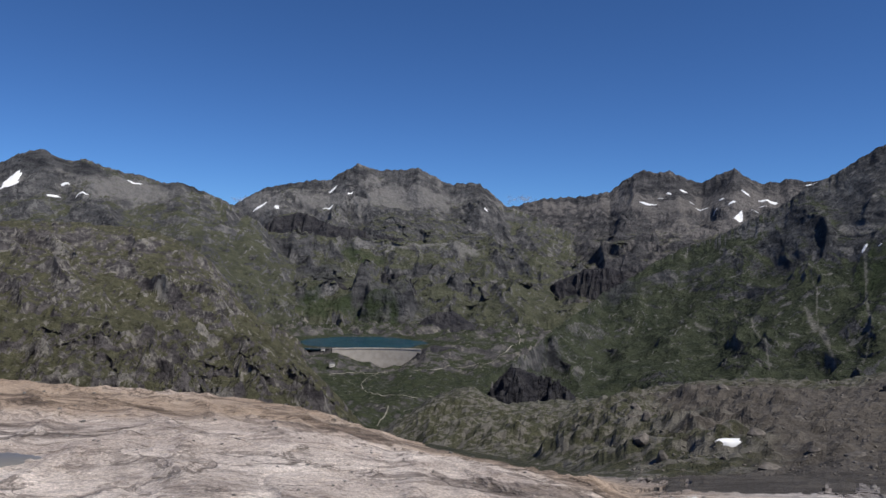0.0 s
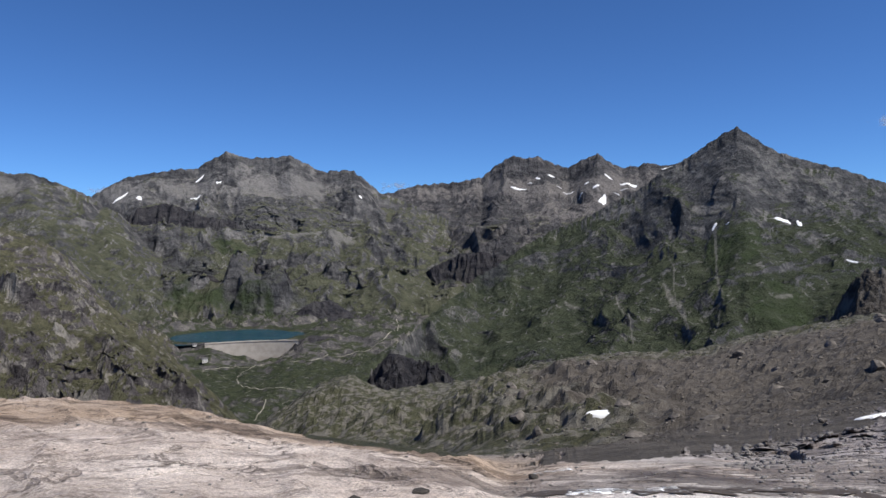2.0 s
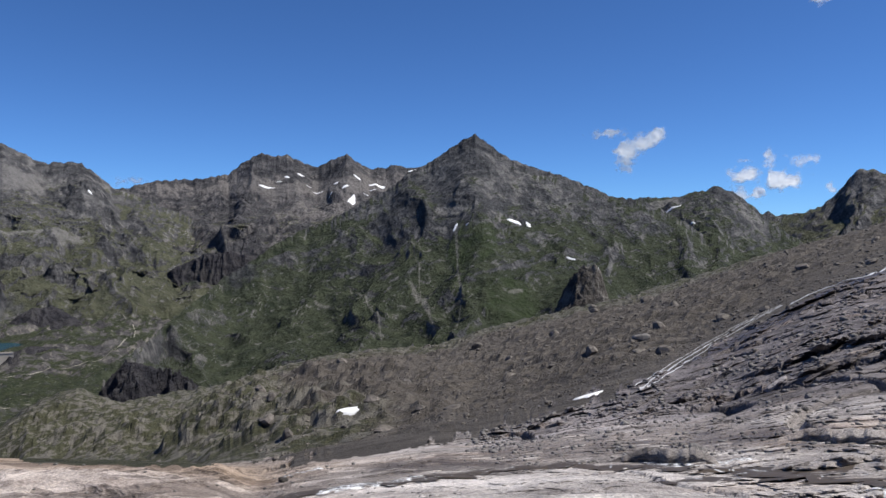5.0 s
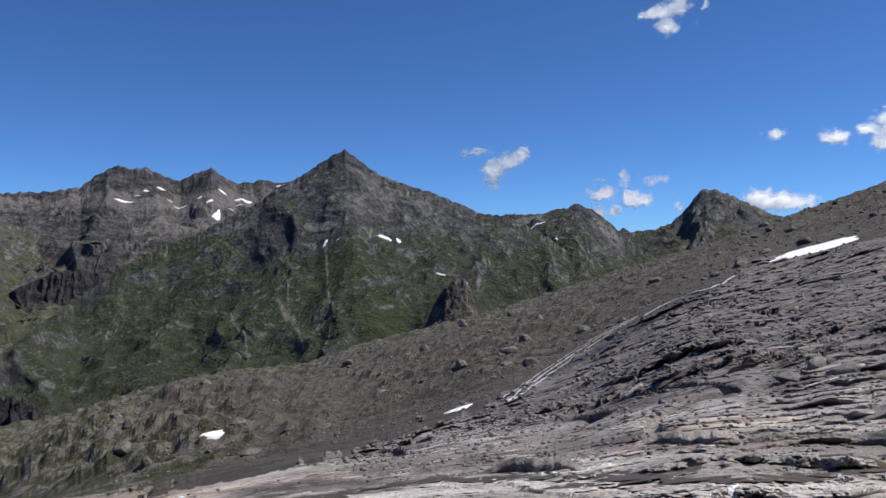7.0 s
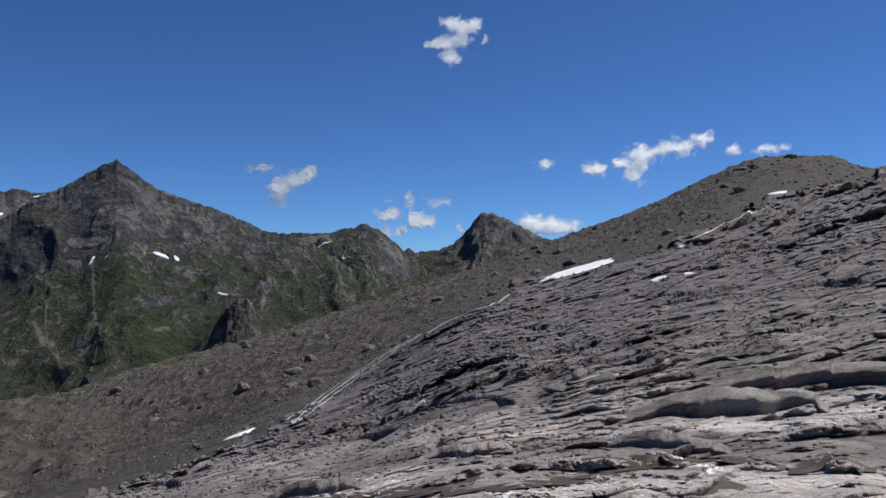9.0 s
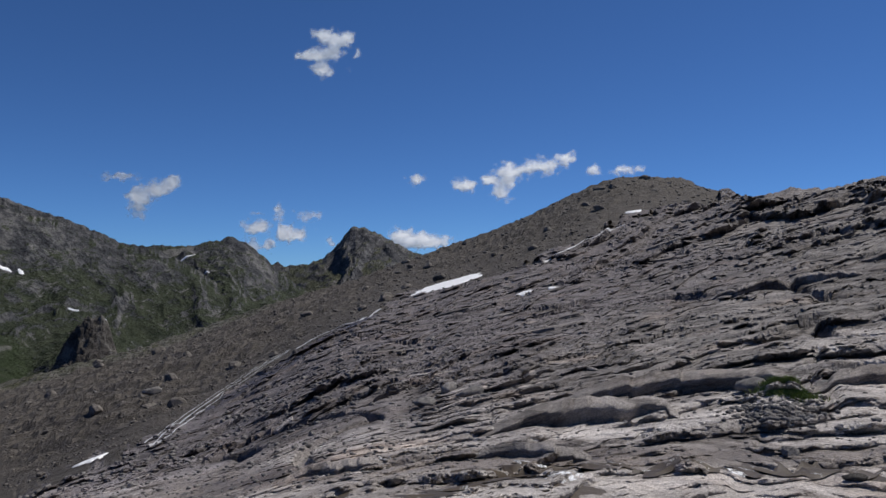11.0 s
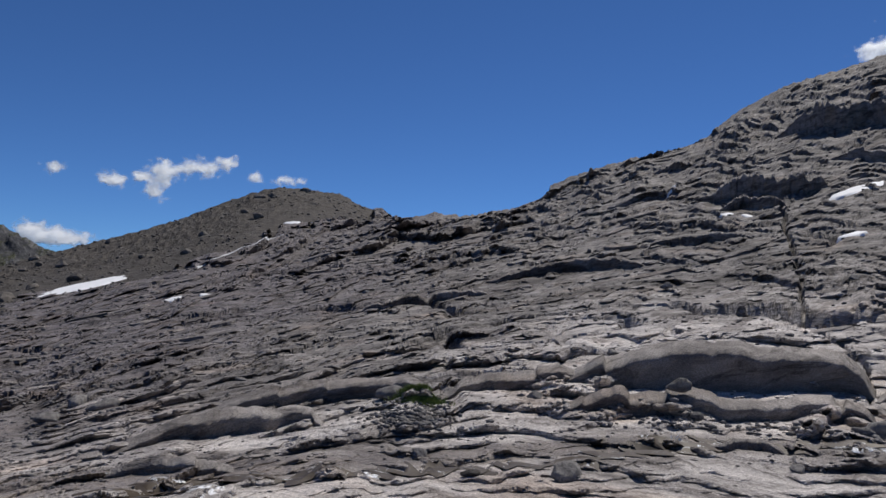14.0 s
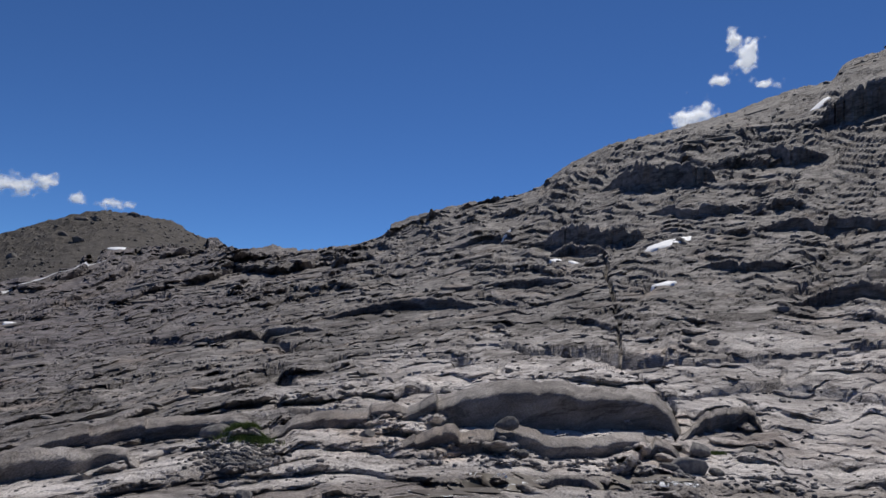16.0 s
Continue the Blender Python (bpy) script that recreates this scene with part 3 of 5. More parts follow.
    for high, wide, way in spurs:
        lift = 0.0
        for (a0, s0), (a1, s1) in zip(way, way[1:]):
            rm, r0 = float(np.mean(rt)), float(np.mean(rb))
            p = np.radians(A) * (rm + r0) / 2 + 25 * wx * 2
            p0, p1 = math.radians(a0) * (rm + r0) / 2, math.radians(a1) * (rm + r0) / 2
            d0, d1, dd = s0 * (rm - r0), s1 * (rm - r0), S * (rm - r0) + 25 * wy * 2
            t = np.clip(((p - p0) * (p1 - p0) + (dd - d0) * (d1 - d0)) / ((p1 - p0) ** 2 + (d1 - d0) ** 2), 0, 1)
            far = np.hypot(p - p0 - t * (p1 - p0), dd - d0 - t * (d1 - d0))
            lift = np.maximum(lift, 0.6 * high * (1 - far / wide) * ease(1.0, 0.93, S) * ease(0.02, 0.2, S))
        Z = Z + lift
    # cliff bands: benches that end in upright fronts
    if cliff:
        dr = np.gradient(R, axis=1)
        grade = np.clip(np.gradient(plain_Z, axis=1) / dr, 0.08, 1.2)
        view = np.degrees(np.arctan2(Z - EYE, R)) * 0.5 + el * 0.5
        push, climb_by = np.zeros(R.shape), np.zeros(R.shape)
        for step, more in ((cliff, 0), (cliff * 0.42, 5)):
            t = (view + dip * A) / step + 1.1 * fbm(A / (5 * step), el / (3.5 * step), 4, seed + 33 + more) + 0.16 * fbm(A / (0.8 * step), el / (1.2 * step), 3, seed + 34 + more)
            speed = np.gradient(t, axis=1)
            usual = np.maximum(np.gradient(el, axis=1), 0.3 * np.mean(top - bot) / rows) / step
            k = bold * ease(-0.25, 0.45, fbm(A / (3.5 * step), el / (2.2 * step), 4, seed + 44 + more) + 0.45 * cover["crag"] - 0.5 * cover["talus"] - 0.25 * cover["lawn"])
            k = np.clip(k * ease(0.1, 0.5, speed / usual) * ease(0.9, 0.45, speed) * np.clip(S * 6, 0, 1) * ease(0.98, 0.85, S), 0.001, 0.8)
            f = t - np.floor(t)
            front = np.clip(k * 0.95, 0.002, 0.7)
            foot = 0.3 * front
            run_on = np.where(f < front, 0.3 * f, foot + (1 - foot) * (f - front) / (1 - front))
            climb = np.where(f < front, k * f / front, k + (1 - k) * (f - front) / (1 - front))
            length = dr / np.maximum(speed, 0.8 * usual)
            push += (run_on - f) * length
            climb_by += (climb - f) * length * grade
        R, Z = R + push, Z + climb_by
        X, Y = polar(A, R)
    Z = Z + np.where(S > 0.9, 1, 0) * ragged * rt * (0.0022 * fbm(A * 2.2, S * 9, 5, seed + 60)) * ease(0.9, 1.0, S)
    ob = tagged(new(name, sheet(name, X, Y, Z, material, smooth=False, masks=cover if zones or scars else None)), label, category, kind=kind)
    return Land(az, np.maximum.accumulate(R, 1), Z), ob


BENCHES = ((0, 0), (0.18, 0.1), (0.26, 0.3), (0.45, 0.38), (0.55, 0.58), (0.75, 0.68), (1, 1))

relief("far_mountain", ((49, 0.2), (50.5, 1.2), (51.5, 1.6), (52.3, 1.3), (53.2, 1.5), (55, 1.1), (58, 0.5)), 4850, 4500, -1, PEAK,
       "hazy distant blue-grey ridge seen through a gap", amp=25, rib=120, seed=101, columns=120, rows=50)
L_TOOTH, _ = relief("mountain", ((48, -3), (51.8, 0.9), (53, 1.3), (54.8, 1.9), (55.6, 2.6), (56.3, 3.4), (56.8, 4.1), (57.3, 4.4), (58.1, 4.2), (58.9, 3.9),
                     (60, 3.3), (61.8, 2.4), (65, 1.5), (70, 0)), 4300, 3200, -4, PEAK,
                    "pointed grey rock peak with streaked cliffs", amp=18, gully=1.3, rib=240, seed=111, columns=320, rows=130,
                    spurs=((25, 120, ((58.8, 1.0), (59.6, 0.6), (60, 0.3))),))
L_NORTH, _ = relief("mountain", ((2, 2.2), (5.1, 3.4), (7.4, 4), (10, 4.25), (12.4, 4.6), (13.2, 5.3), (14.1, 5.9), (14.8, 6.15), (15.6, 5.95), (16.6, 6.05), (17.6, 5.6), (18.8, 5.2),
                     (19.9, 5.7), (21, 6.2), (21.8, 5.6), (22.7, 5.1), (24, 5.15), (24.7, 5.4), (25.5, 5.1), (27, 5.2), (31, 4)), 4500, 2420, -8.5, BARE,
                    "long dark mountain ridge with twin blocky summits and old snow", amp=46, rib=420, seed=121, columns=560, rows=240,
                    profile=BENCHES, cliff=1.1, zones=(('crag', 14.7, 5.3, 2.6, 0.8), ('crag', 20, 5.3, 2.0, 0.65), ('crag', 8, 4.1, 4.0, 0.35), ('talus', 15, 3.6, 5.0, 0.5), ('talus', 21, 3.7, 4.0, 0.6), ('crag', 10.3, -2.8, 3.6, 0.9), ('crag', 14, 0.6, 3.4, 0.35), ('talus', 7, -4.3, 1.5, 0.6), ('lawn', 9.3, -4.0, 1.3, 0.7)), bluffs=((10.5, 0.25, 3.4, 0.12, 80), (8.5, 0.5, 3.0, 0.1, 45), (15, 0.58, 4.0, 0.1, 50)),
                    spurs=((60, 110, ((14.8, 1.0), (13.9, 0.85), (12.5, 0.7))), (55, 100, ((16.8, 1.0), (17.6, 0.85), (18.0, 0.72))), (60, 100, ((21, 1.0), (20.2, 0.86), (19.5, 0.72))), (50, 100, ((21.2, 1.0), (22.4, 0.85), (23.5, 0.75)))))
L_WEST, _ = relief("mountain", ((-20, 1), (-15.5, 3.1), (-14.4, 3.8), (-13.1, 4.5), (-11.5, 4.75), (-10, 5), (-8.6, 5.1), (-8, 5.6), (-7.2, 6), (-6.5, 6.4), (-5.9, 6.15), (-5, 5.9), (-3.5, 6),
                     (-2, 6.15), (-1, 5.6), (0.2, 5), (1.6, 5.1), (2.7, 5.1), (3.6, 4.4), (4.6, 3.5), (7, 2.6), (11, 1)), 4100, 2330, -6.9, PEAK,
                   "broad grey mountain with scree slopes above grassy cliffs", amp=48, rib=460, seed=131, columns=640, rows=300,
                   profile=BENCHES, cliff=1.1, zones=(('talus', -3.2, 3.7, 4.2, 0.85), ('talus', -13.3, 3.2, 1.5, 0.7), ('talus', -9, 3.5, 2.0, 0.5), ('crag', -5.5, 5.7, 4.0, 0.7), ('crag', -12, 4.7, 3.0, 0.4), ('crag', 1.8, 4.7, 1.9, 0.6), ('crag', -10.9, 1.5, 2.6, 0.8), ('crag', -6.6, 0.9, 2.0, 0.5), ('crag', -4.0, -4.2, 2.5, 1.0), ('crag', -9, -2.2, 1.6, 0.6), ('lawn', -6.1, -0.7, 2.0, 0.6), ('lawn', -8.8, -4.2, 2.2, 0.8), ('lawn', -4.8, -5.0, 1.6, 0.5), ('talus', 0, 0.2, 3.0, 0.35)), bluffs=((-4.2, 0.2, 2.6, 0.14, 90), (-12.5, 0.5, 3.2, 0.12, 60), (-9.5, 0.24, 2.0, 0.1, 40), (2.5, 0.33, 2.5, 0.1, 40), (-1.5, 0.45, 3.0, 0.1, 40)),
                   spurs=((60, 110, ((-6.5, 1.0), (-7.6, 0.82), (-8.8, 0.66))), (50, 100, ((-5.2, 1.0), (-4.2, 0.82), (-3.4, 0.68))), (60, 110, ((-1.8, 1.0), (-1.0, 0.82), (0.3, 0.62))),
                          (50, 100, ((2.6, 1.0), (3.6, 0.8), (4.2, 0.55))), (45, 100, ((-11.5, 1.0), (-11.8, 0.8), (-12.6, 0.6)))))
L_LEFT, _ = relief("mountain", ((-48, 4), (-36, 5), (-30.5, 5.1), (-29.6, 5.7), (-28.6, 6.1), (-28, 6.25), (-27.1, 5.7), (-26.3, 5.55), (-25.5, 5.75), (-24.6, 5.4), (-23.7, 5.1), (-21.7, 4.7), (-20.2, 4.3),
                     (-19.3, 4.45), (-18.5, 4.1), (-17.7, 3.8), (-15.7, 3), (-13.5, 1.5), (-11, -1)), 3300, 1950, -8, PEAK,
                   "rounded grey-brown mountain with patches of old snow", amp=44, rib=380, seed=141, columns=420, rows=190, cliff=0.9, dip=0.1, zones=(('crag', -28, 5.4, 2.2, 0.8), ('crag', -25, 4.6, 1.5, 0.7), ('talus', -22.5, 3.5, 3.0, 0.6), ('crag', -19, 4.0, 1.6, 0.5)),
                   spurs=((55, 110, ((-28, 1.0), (-26.8, 0.75), (-25.8, 0.5))), (50, 100, ((-25.4, 1.0), (-24, 0.7), (-22.6, 0.5))), (45, 100, ((-19.3, 1.0), (-18.4, 0.7), (-17, 0.45)))))
L_DOME, _ = relief("mountain", ((36, 2), (40.7, 2.7), (43, 2.75), (45.6, 2.7), (46.6, 3.1), (47.4, 3.2), (48.1, 3.55), (49, 3.2), (49.8, 2.7), (50.7, 1.9), (51.6, 1), (53.4, -0.3), (56, -1.6), (62, -4)),
                   3500, 2300, -6, FLANK, "dark green domed shoulder with a rocky top", amp=34, zones=(("crag", 48.4, 2.9, 1.3, 0.8), ("talus", 44.6, 1.9, 1.6, 0.35)), rib=380, seed=151, columns=360, rows=190, cliff=0.6, bold=0.22,
                   spurs=((60, 110, ((48.1, 1.0), (47.6, 0.7), (48.4, 0.3))), (45, 100, ((45.4, 0.95), (43.6, 0.6), (42.8, 0.2)))))
L_PYRAMID, _ = relief("mountain", ((2, -10), (5.5, -8.2), (8.3, -6), (11.9, -3), (13.2, -2.3), (15.5, -0.7), (17.5, 0.5), (19.5, 1.2), (22, 2.5), (24.3, 3.6), (25.6, 4.8), (27, 5.45), (28.2, 6.2), (29.3, 6.95), (30.1, 7.4), (30.7, 7.6),
                       (31.3, 7.25), (32.2, 6.5), (33.4, 5.75), (35.3, 5.1), (37.3, 4.5), (39, 3.8), (40.7, 3), (43, 2.5), (46, 1), (50, -2), (54, -5)), ((2, 1700), (5.5, 1880), (8.3, 2300), (12, 2700), (18, 2950), (54, 2950)), ((2, 1350), (10, 1450), (20, 1500)),
                      ((2, -14.2), (20, -14), (54, -12)), FLANK,
                      "steep pyramid peak, grey ribs above dark green slopes", amp=32, rib=400, seed=161, columns=900, rows=380, cliff=0.8, bold=0.16, gully=0.45, dip=-0.08, zones=(('crag', 30.8, 6.6, 1.8, 1.2), ('crag', 10.8, -2.4, 3.4, 1.1), ('lawn', 29.7, -2.0, 1.0, 2.4), ('lawn', 31.4, -1.8, 0.7, 1.6), ('lawn', 33, -5.5, 2.4, 1.4), ('talus', 28.9, 1.6, 1.5, 0.35)),
                      scars=((0.09, ((29.2, 0.5, 1.3), (29.3, -1.6, 0.8), (29.45, -4.1, 0.9), (29.55, -5.0, 1.3), (29.6, -5.8, 0.7), (29.3, -7.3, 0.7))),
                             (0.30, ((25.7, -4.0, 0.3), (26.6, -4.9, 1.0), (27.0, -5.6, 0.7), (27.3, -6.4, 0.35), (27.7, -7.6, 0.3))),
                             (0.06, ((26.0, -1.4, 0.4), (26.4, -3.0, 0.9), (26.5, -4.6, 0.5))), (0.09, ((21.2, -3.6, 0.6), (22.2, -5.2, 1.0), (23.0, -6.2, 0.8), (23.6, -7.8, 0.5))),
                             (0.14, ((18.6, -5.1, 0.6), (19.6, -5.2, 0.9))), (0.13, ((33.2, -5.0, 0.6), (34.2, -4.8, 0.9)))),
                      profile=((0, 0), (0.14, 0.17), (0.42, 0.4), (0.72, 0.67), (1, 1)),
                      spurs=((45, 150, ((30.7, 1.0), (31.6, 0.65), (33.2, 0.42), (34.8, 0.2))), (40, 130, ((31.4, 0.7), (30.3, 0.45), (30.6, 0.1))),
                             (22, 120, ((27.2, 0.96), (26.2, 0.6), (26.6, 0.2))), (28, 110, ((24.5, 0.95), (22.6, 0.6), (21.5, 0.2))),
                             (50, 130, ((36, 0.96), (38, 0.6), (39.5, 0.25))), (35, 90, ((20, 0.9), (17.5, 0.5), (15.5, 0.25)))))
L_HILL_B, _ = relief("hillside", ((-48, 2), (-30.5, 1.4), (-25.4, 1.4), (-22.5, 1.2), (-19.9, 0.5), (-18, -0.4), (-16.8, -1.5), (-15.4, -3.4), (-13.9, -5.1), (-11.1, -6.8), (-9.5, -8.6), (-8, -10)),
                     2050, 1150, ((-48, -9), (-13, -9), (-11, -12.5), (-9, -15.5), (-8, -17)), HILLSIDE, "broken hillside of grass, slabs and grey cliffs", "hillside", amp=36, rib=200, seed=171, columns=420, rows=220, cliff=0.9, dip=0.2)
L_HILL_A, _ = relief("hillside", ((-48, -3), (-30.4, -4.4), (-27, -5), (-23, -5.3), (-19.8, -5.7), (-16, -6.2), (-12.7, -6.8), (-11, -7.9), (-9.3, -9.3), (-7.3, -11.2), (-5.5, -13.4), (-3.5, -16)),
                     950, 480, -16, HILLSIDE, "rocky grass hillside with dark purple-grey outcrops", "hillside", amp=20, rib=80, seed=181, columns=480, rows=240, cliff=1.1, dip=0.32, bold=0.4)

# valley floor, with the lake's basin behind a dam
LAKE_Z, LAKE_AZ, LAKE_R, DAM_R = -263.0, -5.9, 2135.0, 1985.0


def valley_floor():
    az = np.linspace(-17, 17, 220)
    r = np.concatenate([np.geomspace(700, 1840, 110, endpoint=False), np.linspace(1840, 2000, 50, endpoint=False), np.linspace(2000, 2750, 70)])
    A, R = np.meshgrid(az, r, indexing="ij")
    X, Y = polar(A, R)
    Z = np.interp(R, (700, 1000, 1300, 1700, 1860, 1960, 2010, 2300, 2420, 2750), (-300, -312, -306, -303, -298, -276, -262, -257, -252, -285))
    hummock = 17 * fbm(X / 150, Y / 150, 6, 201) + 9 * (ridged(X / 80, Y / 80, 5, 202) - 0.8)
    hummock += 10 * ease(-8.5, -10.5, A) * ridged(X / 120, Y / 120, 4, 204)
    Z += 1.5 * hummock * (0.45 + 0.55 * ease(2050, 2350, R) + 0.4 * ease(1600, 1200, R))
    Z += 9 * ease(-2.2, 0.5, A) * ease(1800, 1950, R) * ease(2500, 2250, R)
    notch = 44 * np.clip(1 - np.abs(A + 4.5) / 3.3, 0, 1) ** 0.8
    Z -= notch * ease(1820, 1960, R) * ease(2003, 1985, R)
    lx, ly = polar(LAKE_AZ, LAKE_R)
    d = np.hypot((X - lx) / 178, (Y - ly) / 142) + 0.1 * fbm(X / 70, Y / 70, 4, 203)
    basin = np.interp(d, (0.6, 0.95, 1.0, 1.1), (LAKE_Z - 16, LAKE_Z - 2, LAKE_Z, LAKE_Z + 5))
    Z = np.where(R > DAM_R + 4, basin * ease(1.35, 1.08, d) + Z * ease(1.08, 1.35, d), Z)
    # the mountain's foot rises out of the valley floor
    foot, top = line(((2, 1350), (10, 1450), (20, 1500)), A), line(((2, 1700), (5.5, 1880), (8.3, 2300), (12, 2700), (18, 2950)), A)
    for i, k in zip(*np.nonzero((A > 4) & (R > foot) & (R < top))):
        Z[i, k] = min(Z[i, k], L_PYRAMID.floor(float(X[i, k]), float(Y[i, k])) - 8)
    shore = ease(1.18, 1.0, d) * ease(LAKE_Z - 3, LAKE_Z, Z) * ease(DAM_R, DAM_R + 10, R)
    ob = tagged(new("ground_valley", sheet("ground_valley", X, Y, Z, MEADOW, masks=dict(shore=shore))),
                "green valley floor with hummocks and outcrops", "valley", kind="structure")
    return Land(az, R, Z)


L_VALLEY = valley_floor()


def lake():
    lx, ly = polar(LAKE_AZ, LAKE_R)
    bm = bmesh.new()
    ring = [bm.verts.new((lx + 235 * math.cos(a), max(ly + 200 * math.sin(a), 0), LAKE_Z)) for a in np.linspace(0, 2 * math.pi, 96, endpoint=False)]
    for v in ring:
        far = math.hypot(v.co.x, v.co.y)
        if far < DAM_R + 3:
            v.co.xy *= (DAM_R + 3) / far
    bm.faces.new(ring)
    m = Nodes("lake_water", 0.25)
    n = m.noise(0.02, 4, 0.5)
    m.colour(m.mix(m.span(n, 0.3, 0.7), (0.005, 0.034, 0.052), (0.008, 0.05, 0.07)))
    m.bump(m.noise(0.35, 3, 0.5), 0.3, 0.5)
    return tagged(part("lake", bm, m.mat), "deep teal mountain reservoir behind a dam", "lake", kind="structure")


lake()
CONCRETE = plain_material("weathered_concrete", (0.36, 0.325, 0.285), (0.46, 0.42, 0.375), 0.06, 0.9)


def arch_dam():
    """A curved wall across the notch, with a crest walkway and an outlet housing."""
    thing = tagged(new("dam"), "curved pale concrete dam holding back the lake", "dam")
    angles = np.linspace(-8.2, -1.5, 49)

    def bow(a):
        return DAM_R + 14 * (1 - ((a + 4.85) / 3.4) ** 2)

    def band(name, inner, outer, low, high, label=""):
        bm = bmesh.new()
        rings = []
        for a in angles:
            row = []
            for off, z in ((inner, low), (outer, low), (outer, high), (inner, high)):
                x, y = polar(a, bow(a) + off)
                row.append(bm.verts.new((x, y, z)))
            rings.append(row)
        for p, q in zip(rings, rings[1:]):
            for k in range(4):
                bm.faces.new((p[k], p[(k + 1) % 4], q[(k + 1) % 4], q[k]))
        bm.faces.new(rings[0])
        bm.faces.new(list(reversed(rings[-1])))
        bmesh.ops.recalc_face_normals(bm, faces=bm.faces)
        return part(name, bm, CONCRETE, thing, label)
    band("wall", -12, -4, LAKE_Z - 52, LAKE_Z + 2.0)
    band("walkway", -13, -3, LAKE_Z + 2.0, LAKE_Z + 3.0)
    band("parapet", -13, -12.4, LAKE_Z + 3.0, LAKE_Z + 4.1)
    band("parapet", -3.6, -3.0, LAKE_Z + 3.0, LAKE_Z + 4.1)
    return thing


arch_dam()

relief("knoll", ((-2.4, -6.3), (-1.2, -5.1), (-0.4, -4.7), (0.3, -4.7), (0.9, -4.6), (1.6, -5.1), (2.2, -5.4), (3.2, -6.5)), 2470, 2340, -8.2, CLIFF,
       "dark cliffed knoll above the lake shore", "knoll", amp=14, rib=70, fall=1.0, seed=211, columns=150, rows=70, profile=((0, 0), (0.25, 0.45), (0.6, 0.9), (1, 1)), ragged=0.5)
for land, crest, low, seed, label in (
        (L_WEST, ((-6.6, -4.4), (-5.9, -3.0), (-5.2, -2.2), (-4.4, -1.9), (-3.6, -1.95), (-2.7, -2.2), (-2.2, -2.8), (-1.6, -4.0)), -4.7, 212, "blue-black cliff standing over the lake's far shore"),
        (L_WEST, ((-10.4, -3.8), (-9.6, -2.9), (-8.6, -2.5), (-7.6, -2.6), (-6.9, -3.2), (-6.2, -4.2)), -4.4, 213, "grey cliff in grass above the lake"),
        (L_NORTH, ((6.6, -4.2), (7.4, -3.2), (8.4, -2.3), (9.6, -1.7), (10.8, -1.2), (12.2, -1.1), (13.4, -1.3), (14.8, -1.4), (16.2, -2.4)), -3.7, 214, "long dark cliff at the end of a rock spur"),
        (L_WEST, ((-15, 0.4), (-13.6, 1.3), (-12.4, 2.2), (-11, 2.6), (-9.8, 2.3), (-8.4, 1.7), (-7, 1.5), (-5.4, 1.1), (-3.8, 0.9), (-2.6, 0.4)), 0.2, 215, "band of streaked grey cliffs below scree")):
    reach = [land.sight(a, min(low, e - 0.4))[1] for a, e in crest]
    reach = [min(reach[max(i - 1, 0):i + 2]) for i in range(len(reach))]
    relief("cliff", crest, tuple((c[0], r + 130) for c, r in zip(crest, reach)), tuple((c[0], r + 20) for c, r in zip(crest, reach)), low - 1.6, CLIFF, label, "cliff", amp=20, rib=70,
           fall=1.0, seed=seed, columns=190, rows=80, gully=1.2, profile=((0, 0), (0.35, 0.5), (0.65, 0.9), (1, 1)), ragged=0.8)
relief("knoll", ((2.8, -13), (3.8, -10.6), (4.7, -9.2), (5.3, -8.6), (6.0, -8.6), (6.9, -9.1), (8.4, -9.6), (10, -10.5), (12.5, -13)), 1300, 1080, -17, CLIFF,
       "purple-black rock knoll with sheer faces", "knoll", amp=20, rib=44, fall=1.0, seed=231, columns=190, rows=100, profile=((0, 0), (0.4, 0.45), (0.75, 0.92), (1, 1)), ragged=0.7)
relief("knoll", ((-3, -8.6), (-1.8, -7.6), (-0.5, -7.2), (1, -7.3), (2.2, -7.7), (3.4, -8.7)), 1990, 1880, -10.5, CLIFF,
       "low dark rocky knoll beside the dam", "knoll", amp=14, rib=45, seed=251, columns=120, rows=50, ragged=0.5)
relief("rock_tower", ((36.2, -7.4), (36.9, -5.6), (37.6, -4.4), (38.2, -3.3), (38.8, -2.95), (39.2, -2.8), (39.6, -2.9), (40.0, -3.4), (40.5, -4.6), (41.2, -7.0)), 720, 640, -8, TOWER,
       "sharp rock tower, dark on its shaded face", "rock tower", amp=2.5, rib=14, gully=0.2, seed=261, columns=140, rows=90, profile=((0, 0), (0.5, 0.55), (1, 1)), ragged=0.4,
       spurs=((24, 36, ((39.2, 1.0), (38.95, 0.5), (38.7, 0.0))),))


